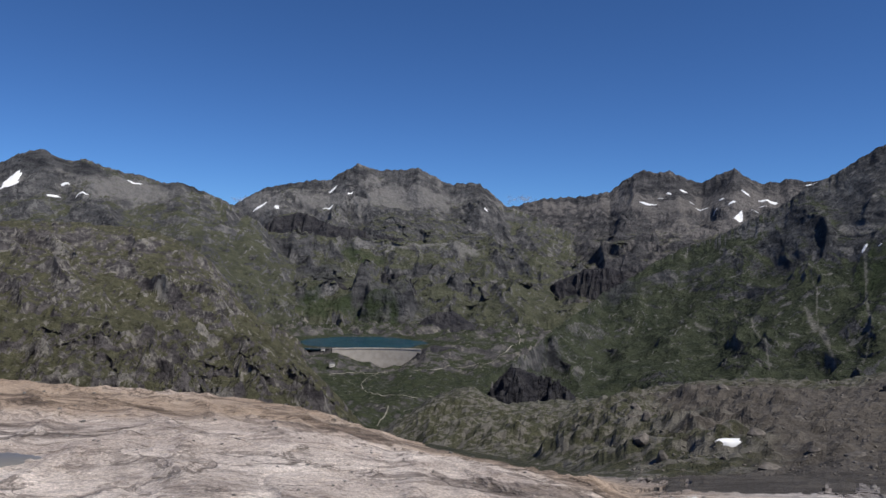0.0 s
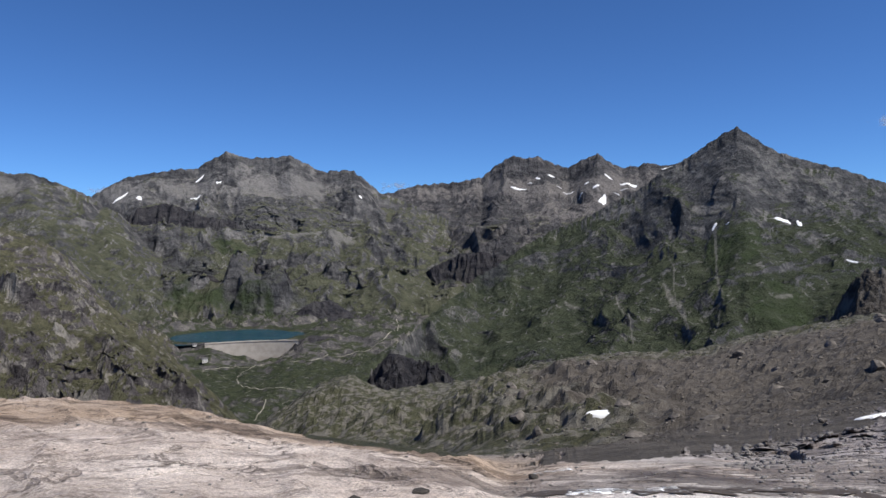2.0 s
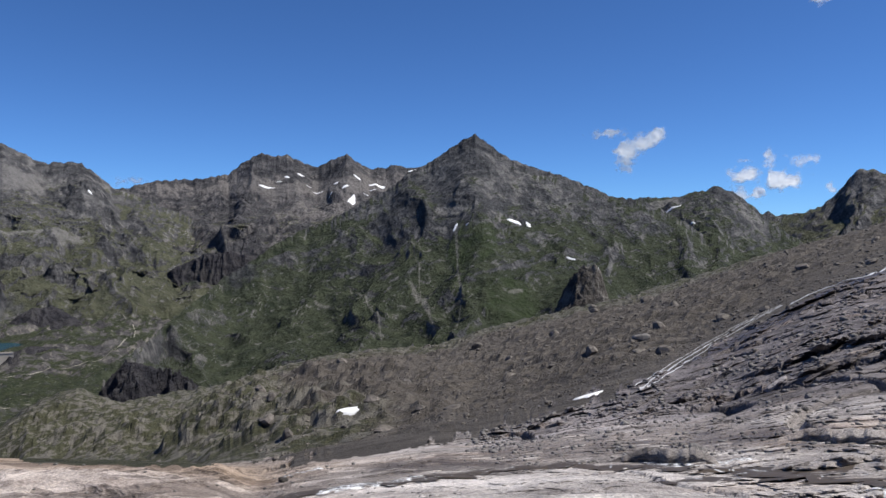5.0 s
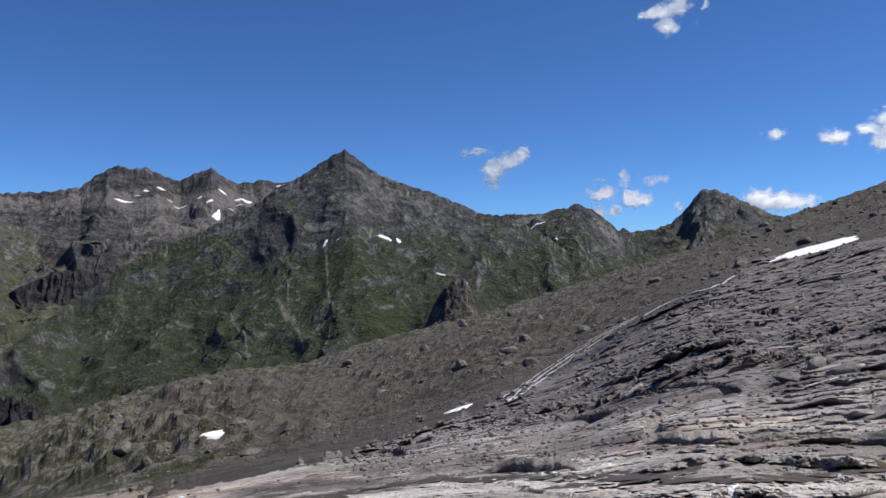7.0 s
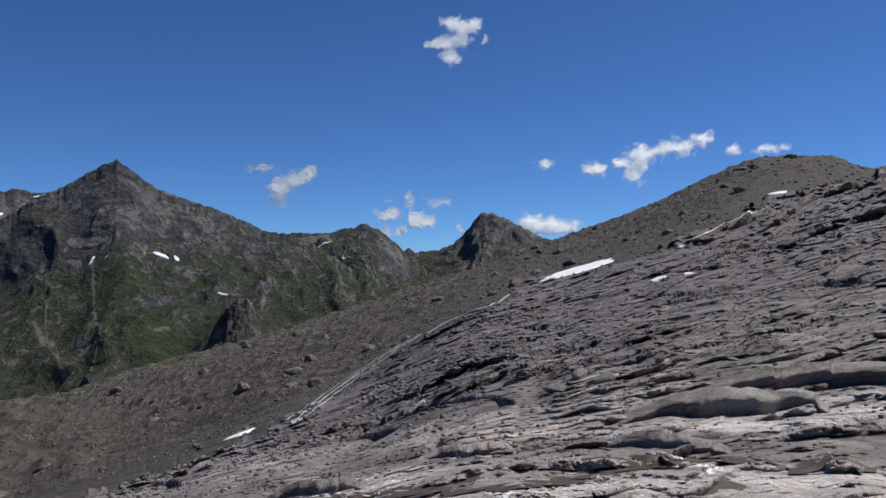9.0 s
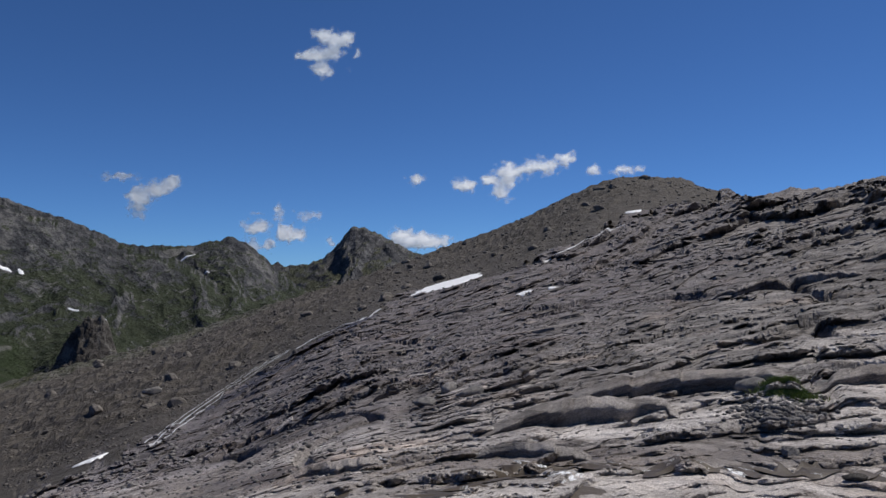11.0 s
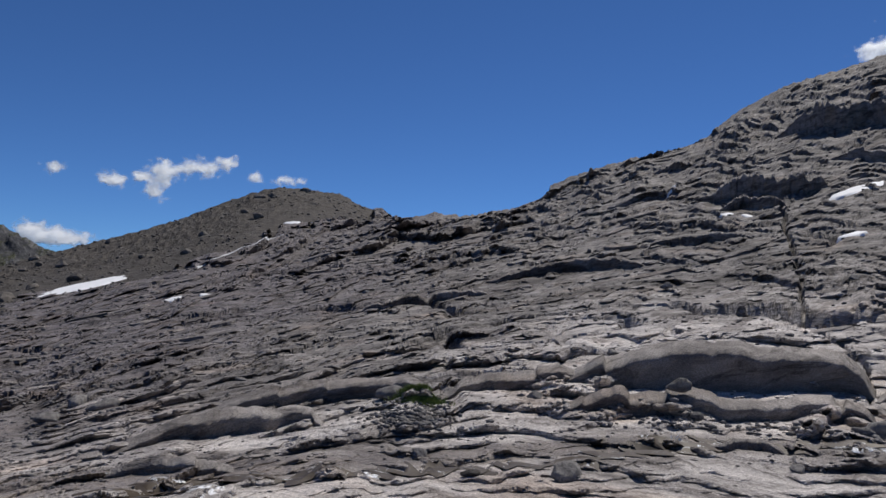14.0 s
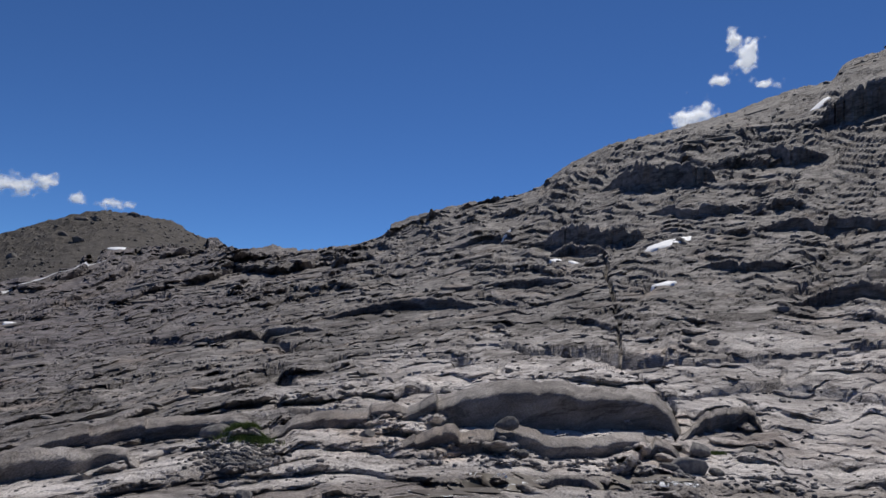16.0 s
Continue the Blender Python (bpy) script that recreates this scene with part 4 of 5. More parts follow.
# ---- strips that lie on the land: tracks, gullies, rivulets ----
def ribbon(land, way, width, lift, material, name, label, category, wander=0.0, seed=0, kind="structure", pieces=10, parent=None):
    """way: bearing and elevation of points along it; width in metres; lies lift over the land."""
    rnd = random.Random(seed)
    spots = []
    for (a0, e0), (a1, e1) in zip(way, way[1:]):
        for k in range(pieces):
            f = k / pieces
            spots.append(land.sight(a0 + (a1 - a0) * f, e0 + (e1 - e0) * f)[0])
    spots.append(land.sight(*way[-1])[0])
    smooth = spots[:]
    for _ in range(14):
        smooth = [smooth[0]] + [(a + b * 2 + c) / 4 for a, b, c in zip(smooth, smooth[1:], smooth[2:])] + [smooth[-1]]
    bm = bmesh.new()
    rows = []
    for k, p in enumerate(smooth):
        q0, q1 = smooth[max(k - 1, 0)], smooth[min(k + 1, len(smooth) - 1)]
        side = Vector((q1.y - q0.y, q0.x - q1.x, 0))
        side = side.normalized() if side.length > 1e-6 else Vector((1, 0, 0))
        w = width * (1 + wander * (rnd.random() - 0.5)) / 2
        p = p + side * wander * width * (rnd.random() - 0.5) * 0.5
        row = []
        for u in (-1, -0.6, -0.2, 0.2, 0.6, 1):
            v = p + side * w * u
            row.append(bm.verts.new((v.x, v.y, land.floor(v.x, v.y) + lift * (1.2 - 0.4 * u * u))))
        rows.append(row)
    for p, q in zip(rows, rows[1:]):
        for k in range(5):
            bm.faces.new((p[k], p[k + 1], q[k + 1], q[k]))
    bmesh.ops.recalc_face_normals(bm, faces=bm.faces)
    if sum(f.normal.z for f in bm.faces) < 0:
        bmesh.ops.reverse_faces(bm, faces=bm.faces)
    ob = part(name, bm, material, parent, smooth=True)
    return tagged(ob, label, category, kind=kind)


TRACK = plain_material("gravel_track", (0.12, 0.115, 0.09), (0.32, 0.3, 0.255), 0.05)
ribbon(L_VALLEY, ((5.2, -5.4), (6.3, -6.5), (5.1, -7.5), (3.5, -8.6), (0, -8.9), (-4.9, -9.4)), 2.4, 0.8, TRACK, "road_valley", "pale gravel road winding over the valley floor", "road", 0.5, 1)
ribbon(L_VALLEY, ((-4.2, -9.2), (-5, -9.5), (-6.1, -10.1), (-5.7, -10.7), (-5.2, -11.0), (-1.7, -11.3)), 2.2, 0.8, TRACK, "road_bend", "pale gravel track with a bend on green meadow", "road", 0.5, 2)
ribbon(L_VALLEY, ((-3.9, -12.1), (-4.2, -12.6), (-4.8, -13.2)), 2.2, 0.8, TRACK, "road_lower", "pale track coming up the valley", "road", 0.5, 3)
ribbon(L_VALLEY, ((-8.2, -9.4), (-6.4, -9.35), (-4.7, -9.4)), 2.0, 0.8, TRACK, "road_dam", "pale track to the dam", "road", 0.5, 4)


# ---- snow ----
def snow_patch(land, az, el, wide, high, shear=0.0, seed=0, thick=0.3, label="patch of old snow in a hollow", name="snow_patch", material=None):
    """An uneven tongue of old snow. wide, high: its extent in degrees from the camera's stand."""
    c, r = land.sight(az, el)
    r0, r1 = land.sight(az, el - high / 2)[1], land.sight(az, el + high / 2)[1]
    half_w = r * math.radians(wide) / 2
    half_l = min(max((r1 - r0) / 2, half_w * 0.12), half_w * (1.3 if land is NEAR else 2.2))
    out, side = Vector((c.x, c.y, 0)).normalized(), Vector((c.y, -c.x, 0)).normalized()
    wing = [land.floor(c.x + d.x, c.y + d.y) for d in (side * half_w * 0.8, side * -half_w * 0.8, out * half_l * 0.8, out * -half_l * 0.8)]
    bm = bmesh.new()
    rings = []
    n = 48
    for ring in (0.0, 0.35, 0.7, 0.9, 1.0):
        row = []
        for k in range(n if ring else 1):
            a = 2 * math.pi * k / n
            edge = 1 + 0.35 * noise.noise(Vector((1.6 * math.cos(a) + seed * 7.1, 1.6 * math.sin(a), seed))) + 0.25 * noise.noise(Vector((4 * math.cos(a), 4 * math.sin(a), seed + 9)))
            u, v = math.cos(a) * ring * edge, math.sin(a) * ring * edge
            p = c + side * (u * half_w + shear * v * half_w) + out * v * half_l
            around = [land.floor(p.x + dx * 0.16 * half_w, p.y + dy * 0.16 * half_w) for dx, dy in ((0, 0), (1, 0), (-1, 0), (0, 1), (0, -1))]
            plane = sum(wing) / 4 + (wing[0] - wing[1]) / 1.6 * (u + shear * v) + (wing[2] - wing[3]) / 1.6 * v
            bulk = 0.15 * sum(around) / 5 + 0.85 * (plane + 0.1 * r * math.radians(0.25)) if land is NEAR else 0.4 * max(around) + 0.6 * sum(around) / 5
            if name != "snow_patch":
                bulk = plane + (-0.012 if name == "pool" else 0.0)
            z = bulk + thick * (1 - ring * ring * 0.6) if ring < 0.95 else (bulk if name != "snow_patch" else min(around[0], bulk)) - 0.05 * thick
            row.append(bm.verts.new((p.x, p.y, z)))
        rings.append(row)
    for k in range(n):
        bm.faces.new((rings[0][0], rings[1][k], rings[1][(k + 1) % n]))
        for p, q in zip(rings[1:], rings[2:]):
            bm.faces.new((p[k], q[k], q[(k + 1) % n], p[(k + 1) % n]))
    bmesh.ops.recalc_face_normals(bm, faces=bm.faces)
    if sum(f.normal.z for f in bm.faces) < 0:
        bmesh.ops.reverse_faces(bm, faces=bm.faces)
    if name != "snow_patch":
        return tagged(part(name, bm, material, smooth=True), label, name, "water on the bedrock")
    return tagged(part(name, bm, SNOW, smooth=True), label, "snow patch", "old snow patches")


FAR_SNOW = (
    (L_LEFT, ((-30, 3.6, 1.5, 0.2), (-26.6, 3.8, 0.7, 0.55), (-27.4, 3.1, 0.8, 0.4), (-25.6, 3.4, 0.9, 0.3), (-22.3, 4.2, 0.9, 0.12))),
    (L_WEST, ((-8.4, 4.3, 0.6, 0.3), (-8.7, 2.9, 0.8, 0.35), (-13.7, 2.9, 1.0, 0.3), (-12.5, 2.9, 0.4, 0.6), (-7.1, 4.1, 0.4, 0.12), (3.2, 3.1, 0.3, 0.1))),
    (L_NORTH, ((15.1, 3.5, 1.1, 0.18), (16.6, 4.4, 0.4, 0.2), (17.6, 4.45, 0.5, 0.2), (18.9, 3.2, 0.9, 0.15), (20.9, 3.6, 0.5, 0.1), (21.8, 4.3, 0.6, 0.3), (23.2, 3.9, 1.2, 0.3), (24.1, 3.3, 0.5, 0.25), (21.3, 2.5, 0.6, 0.1), (22.4, 3.0, 0.5, 0.12), (26, 4.9, 0.8, 0.15), (19.8, 3.0, 0.3, 0.1), (18.2, 3.7, 0.4, 0.1), (20.2, 4.0, 0.4, 0.1), (22.9, 3.4, 0.5, 0.12), (23.6, 3.6, 0.4, 0.1), (16.0, 4.0, 0.4, 0.1))),
    (L_PYRAMID, ((29.2, 0.65, 0.35, 0.8), (30.1, 0.9, 0.25, 0.2), (33.6, 1.05, 1.1, 0.3), (34.7, 0.8, 0.4, 0.5), (37.9, -1.8, 0.7, 0.15), (39.8, -2.4, 0.4, 0.15))),
    (L_DOME, ((45.2, 2.0, 1.2, 0.25), (46.6, 0.9, 0.4, 0.12), (42.2, 1.6, 0.5, 0.1))),
)
for land, spots in FAR_SNOW:
    for k, (a, e, w, h) in enumerate(spots):
        snow_patch(land, a, e, w * 0.78, h * 0.5, -0.5 if k % 2 else 0.8, k + int(a * 3) % 17, 1.4, "far patch of old snow below the summits")
snow_patch(L_VALLEY, 3.4, -4.6, 1.0, 0.2, 0.6, 3, 2.0, "white snow bed below the pass")
snow_patch(NEAR, 21.8, -12.75, 3.0, 0.25, 0.5, 5, 0.06, "flat snow patch lying on moraine scree")
snow_patch(NEAR, 39.2, -11.8, 1.9, 0.75, 0.4, 8, 0.09, "snow patch melting at the foot of the moraine")
snow_patch(NEAR, 64.4, 0.0, 5.6, 1.7, 0.45, 12, 0.17, "large white snowfield between scree and bedrock")
snow_patch(NEAR, 78.2, 5.3, 1.3, 0.2, 0.2, 14, 0.17, "snow patch below the moraine hill")
snow_patch(NEAR, 118.4, 8.4, 2.8, 0.6, 0.7, 15, 0.14, "snow tongue in a rock cleft")
snow_patch(NEAR, 118.0, 5.4, 1.7, 0.3, 0.2, 16, 0.10, "thin snow patch on bedrock ledges")
snow_patch(NEAR, 110.1, 6.8, 0.9, 0.35, 0.2, 17, 0.10, "small snow patch beneath a rock step")
snow_patch(NEAR, 111.6, 6.7, 1.2, 0.2, 0.2, 18, 0.10, "small snow patch beneath a rock step")
snow_patch(NEAR, 106.3, 8.4, 0.6, 0.2, 0.2, 19, 0.10, "small snow patch on the rock slope")
snow_patch(NEAR, 128.3, 17.8, 1.2, 0.5, 0.3, 20, 0.14, "snow patch under the rock summit")
snow_patch(NEAR, 70.0, -0.7, 1.0, 0.18, 0.5, 21, 0.07, "thin strip of snow in a joint")
snow_patch(NEAR, 72.3, -0.3, 0.9, 0.18, 0.5, 22, 0.07, "thin strip of snow in a joint")


# ---- clouds: soft pillows of vapour far behind the summits ----
def cloud_material():
    m = Nodes("cloud", 1.0)
    m.bsdf.inputs["Base Color"].default_value = (0.95, 0.96, 0.97, 1)
    m.bsdf.inputs["Specular IOR Level"].default_value = 0.0
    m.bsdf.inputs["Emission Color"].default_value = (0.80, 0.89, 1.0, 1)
    m.bsdf.inputs["Emission Strength"].default_value = 0.5     # added glow, stands in for sunlight scattered inside the vapour
    through_light, clear = m.add("ShaderNodeBsdfTranslucent"), m.add("ShaderNodeBsdfTransparent")
    through_light.inputs["Color"].default_value = (0.97, 0.97, 0.97, 1)
    vapour, veiled = m.add("ShaderNodeMixShader"), m.add("ShaderNodeMixShader")
    vapour.inputs[0].default_value = 0.8
    m.link(m.bsdf.outputs[0], vapour.inputs[1])
    m.link(through_light.outputs[0], vapour.inputs[2])
    wisp = m.noise(0.01, 8, 0.58, warp=0.6)
    body = m.calc("ADD", m.mask("veil"), m.calc("MULTIPLY", m.calc("SUBTRACT", wisp, 0.5), 0.9))
    m.link(m.calc("MULTIPLY", m.span(body, 0.12, 1.0), m.span(m.mask("veil"), 0.0, 0.2)), veiled.inputs[0])
    m.link(clear.outputs[0], veiled.inputs[1])
    m.link(vapour.outputs[0], veiled.inputs[2])
    m.link(veiled.outputs[0], m.t.nodes["Material Output"].inputs["Surface"])
    return m.mat


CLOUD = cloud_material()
CLOUD_R = 4700.0


def cloud(lobes, seed, density, label="small white fair-weather cloud with ragged edges"):
    """lobes: bearing, elevation, half width, half height in degrees and a weight."""
    a0, a1 = min(l[0] - 1.9 * l[2] for l in lobes), max(l[0] + 1.9 * l[2] for l in lobes)
    e0, e1 = min(l[1] - 1.9 * l[3] for l in lobes), max(l[1] + 1.9 * l[3] for l in lobes)
    A, E = np.meshgrid(np.arange(a0, a1, 0.07), np.arange(e0, e1, 0.07), indexing="ij")
    wa, we = A + 0.22 * fbm(A * 1.4, E * 1.4, 3, seed), E + 0.22 * fbm(A * 1.4, E * 1.4, 3, seed + 5)
    D = 0.0
    for a, e, w, h, share in lobes:
        D = D + min(share, 1.6) ** 0.3 * np.exp(-1.0 * (((wa - a) / w) ** 2 + ((we - e) / h) ** 2))
    D = np.clip(D, 0, 1.5) * density + 0.42 * fbm(A * 1.4, E * 1.8, 4, seed + 9, 0.45) - 0.26
    edge = np.minimum.reduce([A - a0, a1 - A, E - e0, e1 - E])
    veil = np.clip(D / 1.15 + 0.06, 0, 1) * ease(0.05, 0.3, edge)
    puff = ease(0, 1.3, D) * (1 + 0.35 * fbm(A * 1.3, E * 1.3, 2, seed + 2))
    parts = []
    for turn in (1, -1):
        R = CLOUD_R - turn * (4 + puff * 7)
        X, Y = polar(A, R)
        Z = EYE + R * np.tan(np.radians(E))
        keep = (veil[:-1, :-1] + veil[1:, 1:] + veil[:-1, 1:] + veil[1:, :-1]) > 0.02
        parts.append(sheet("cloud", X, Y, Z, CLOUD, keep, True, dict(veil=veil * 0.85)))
    bm = bmesh.new()
    for m in parts:
        bm.from_mesh(m)
    out = bpy.data.meshes.new("cloud")
    bm.to_mesh(out)
    bm.free()
    for m in parts:
        bpy.data.meshes.remove(m)
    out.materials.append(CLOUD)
    return tagged(new("cloud", out), label, "cloud", "fair-weather clouds", kind="stuff")


cloud(((43.4, 6.9, 1.0, 0.55, 3), (42.1, 6.3, 1.0, 0.6, 3), (44.1, 7.4, 0.6, 0.4, 2), (41.8, 5.3, 0.7, 0.9, 0.5)), 301, 1.3)
cloud(((40.6, 7.5, 1.4, 0.35, 1.6),), 302, 1.0)
cloud(((54.9, 18.3, 0.9, 0.5, 2), (56.6, 18.1, 0.9, 0.45, 1.6), (55.5, 17.2, 0.9, 0.8, 3), (53.9, 16.8, 0.9, 0.45, 1.8), (54.7, 15.8, 0.8, 0.55, 2), (57.4, 17.0, 0.4, 0.25, 0.5), (52.7, 16.8, 0.4, 0.35, 0.6)), 303, 1.25)
cloud(((50.1, 4.2, 1.2, 0.55, 1.6),), 304, 1.3)
cloud(((52.7, 3.7, 1.2, 0.6, 1.6), (51.9, 4.0, 0.5, 0.5, 0.6)), 305, 1.3)
cloud(((51.6, 5.4, 0.45, 0.65, 1.4),), 306, 1.1)
cloud(((53.7, 5.1, 0.9, 0.5, 1),), 307, 1.0)
cloud(((49.9, 2.8, 1.1, 0.6, 1.4), (51.1, 2.9, 0.5, 0.3, 0.4)), 308, 1.1)
cloud(((50.0, 5.2, 0.6, 0.2, 1),), 309, 0.80)
cloud(((55.6, 3.1, 0.6, 0.4, 1),), 310, 0.80)
cloud(((61.0, 3.5, 1.2, 0.7, 2), (62.8, 3.2, 2.0, 0.6, 2)), 311, 1.3)
cloud(((61.9, 7.9, 0.7, 0.45, 1.2),), 312, 1.0)
cloud(((65.6, 7.5, 0.9, 0.55, 1.6), (67.3, 7.9, 0.7, 0.4, 1.2), (69.0, 8.3, 1.1, 0.8, 3), (71.6, 8.9, 1.5, 0.6, 2.4), (73.3, 9.5, 0.6, 0.4, 1), (68.3, 6.9, 0.8, 0.8, 0.5)), 313, 1.3)
cloud(((75.2, 8.4, 0.7, 0.5, 1), (77.6, 8.4, 1.4, 0.4, 2)), 314, 1.00)
cloud(((123.5, 21.2, 0.7, 0.8, 2), (122.6, 22.6, 0.45, 0.7, 1.2), (123.9, 22.0, 0.4, 0.8, 0.8), (121.8, 20.0, 0.7, 0.5, 1.4), (124.9, 19.5, 1.0, 0.4, 0.7)), 315, 1.3)
cloud(((119.6, 17.4, 1.3, 0.8, 1.6), (120.9, 18.2, 0.6, 0.7, 0.6)), 316, 1.2)
cloud(((-14.9, 3.4, 0.8, 0.35, 1),), 317, 0.80)
cloud(((6.0, 3.9, 0.9, 0.35, 1), (4.9, 3.7, 0.5, 0.3, 0.4)), 318, 0.80)


# ---- stones ----
def stone_mesh(name, seed, blocky, flat, detail, material):
    """A boulder: a ball cut by random planes and roughened."""
    rnd = random.Random(seed)
    bm = bmesh.new()
    bmesh.ops.create_icosphere(bm, subdivisions=detail, radius=1.0)
    planes = [(Vector((rnd.gauss(0, 1), rnd.gauss(0, 1), rnd.gauss(0, 1))).normalized(), rnd.uniform(0.45, 0.85)) for _ in range(blocky)]
    for v in bm.verts:
        p = v.co.copy()
        for normal, far in planes:
            over = p.dot(normal) - far
            if over > 0:
                p -= normal * over * 0.9
        p *= 1 + 0.12 * noise.noise(p * 2.3 + Vector((seed, 0, 0))) + 0.05 * noise.noise(p * 6 + Vector((0, seed, 0)))
        v.co = Vector((p.x * 1.2, p.y * 0.9, p.z * flat))
    mesh = bpy.data.meshes.new(name)
    bm.to_mesh(mesh)
    bm.free()
    mesh.materials.append(material)
    mesh.polygons.foreach_set("use_smooth", np.full(len(mesh.polygons), detail > 2))
    return mesh


BOULDERS = [stone_mesh("boulder", k, 9, 0.62, 3, STONE) for k in range(5)]
ROUND = [stone_mesh("boulder", 20 + k, 3, 0.62, 3, STONE) for k in range(2)]
DARK = [stone_mesh("boulder", 30 + k, 10, 0.5, 3, DARK_STONE) for k in range(3)]


def boulder(mesh, az, el, wide, tall=1.0, turn=0.0, label="grey angular boulder resting on bedrock", group="boulders on the bedrock", rest=None):
    """wide: its width in degrees from the camera's stand; rest: elevation of the slab top that it lies on."""
    c, r = NEAR.sight(az, el)
    s = r * math.radians(wide) / 2.2
    ob = new("boulder", mesh)
    z = NEAR.floor(c.x, c.y) if rest is None else EYE + r * math.tan(radians(rest))
    if rest is not None:
        c = c * 1.03
    ob.matrix_world = Matrix.LocRotScale((c.x, c.y, z + s * 0.3 * tall), Euler((0.1, -0.08, radians(turn - az))), (s, s, s * tall))
    return tagged(ob, label, "boulder", group)


for k, (a, e, w, tall) in enumerate(((106, 1.7, 1.0, 1.1), (104.5, 0.8, 0.5, 1.3), (102.2, -3.2, 1.4, 0.7), (75, -6.1, 0.9, 0.7), (81.7, -5.2, 1.0, 0.7), (95.7, 3.7, 0.7, 1), (100.5, 4.3, 0.6, 1),
                                     (119.6, 1.5, 0.8, 1.1), (121.4, 1.5, 0.9, 1.2), (117.5, 1.9, 0.6, 1), (96.0, -2.0, 1.1, 0.6), (118.4, -7.6, 1.4, 0.8), (126, 4.0, 1.2, 0.9))):
    boulder(BOULDERS[k % 5], a, e - 0.3, w, tall, k * 47)
boulder(ROUND[0], 86.0, -7.4, 2.4, 0.9, 10, "pale rounded boulder beside a tuft of grass")
boulder(ROUND[1], 90.4, -7.1, 1.5, 1.0, 60, "pale rounded boulder beside a tuft of grass")
boulder(BOULDERS[0], 106.8, -7.1, 1.9, 1.1, 0, "grey block lying on a long rock slab", rest=-5.85)
boulder(BOULDERS[1], 119.7, -7.7, 2.6, 1.1, 30, "large dark grey boulder at the end of a rock slab")
boulder(BOULDERS[2], 120.3, -6.5, 2.2, 0.9, 80, "grey boulder leaning on bedrock")
boulder(BOULDERS[3], 121.6, -7.7, 1.2, 1.0, 130, "dark grey boulder on gravel")
boulder(ROUND[0], 108.1, -7.6, 1.1, 1.0, 20, "rounded pale stone at the foot of a slab")
boulder(ROUND[1], 98.9, -12.6, 2.6, 1.3, 70, "pale boulder in the wet stream bed")
boulder(DARK[0], 91.8, -12.7, 1.5, 0.9, 0, "dark wet stone in the stream bed")
boulder(BOULDERS[4], 65.9, -8.3, 2.2, 0.8, 15, "block of grey gneiss on the slope")
boulder(BOULDERS[1], 64.3, -8.0, 2.0, 0.9, 75, "block of grey gneiss on the slope")
boulder(BOULDERS[2], 62.5, -9.0, 2.0, 0.7, 40, "block of grey gneiss on the slope")
boulder(BOULDERS[3], 43.0, -7.7, 1.3, 0.8, 20, "dark boulder lodged in the moraine", "boulders on the moraine")
boulder(DARK[1], 8.1, -18.6, 1.3, 0.8, 10, "dark block lying on pale polished rock", "dark stones on the slab")
boulder(DARK[2], 3.2, -19.2, 2.3, 0.7, 60, "dark block lying on pale polished rock", "dark stones on the slab")
boulder(DARK[0], 16.4, -17.6, 1.0, 0.9, 100, "dark block lying on pale polished rock", "dark stones on the slab")


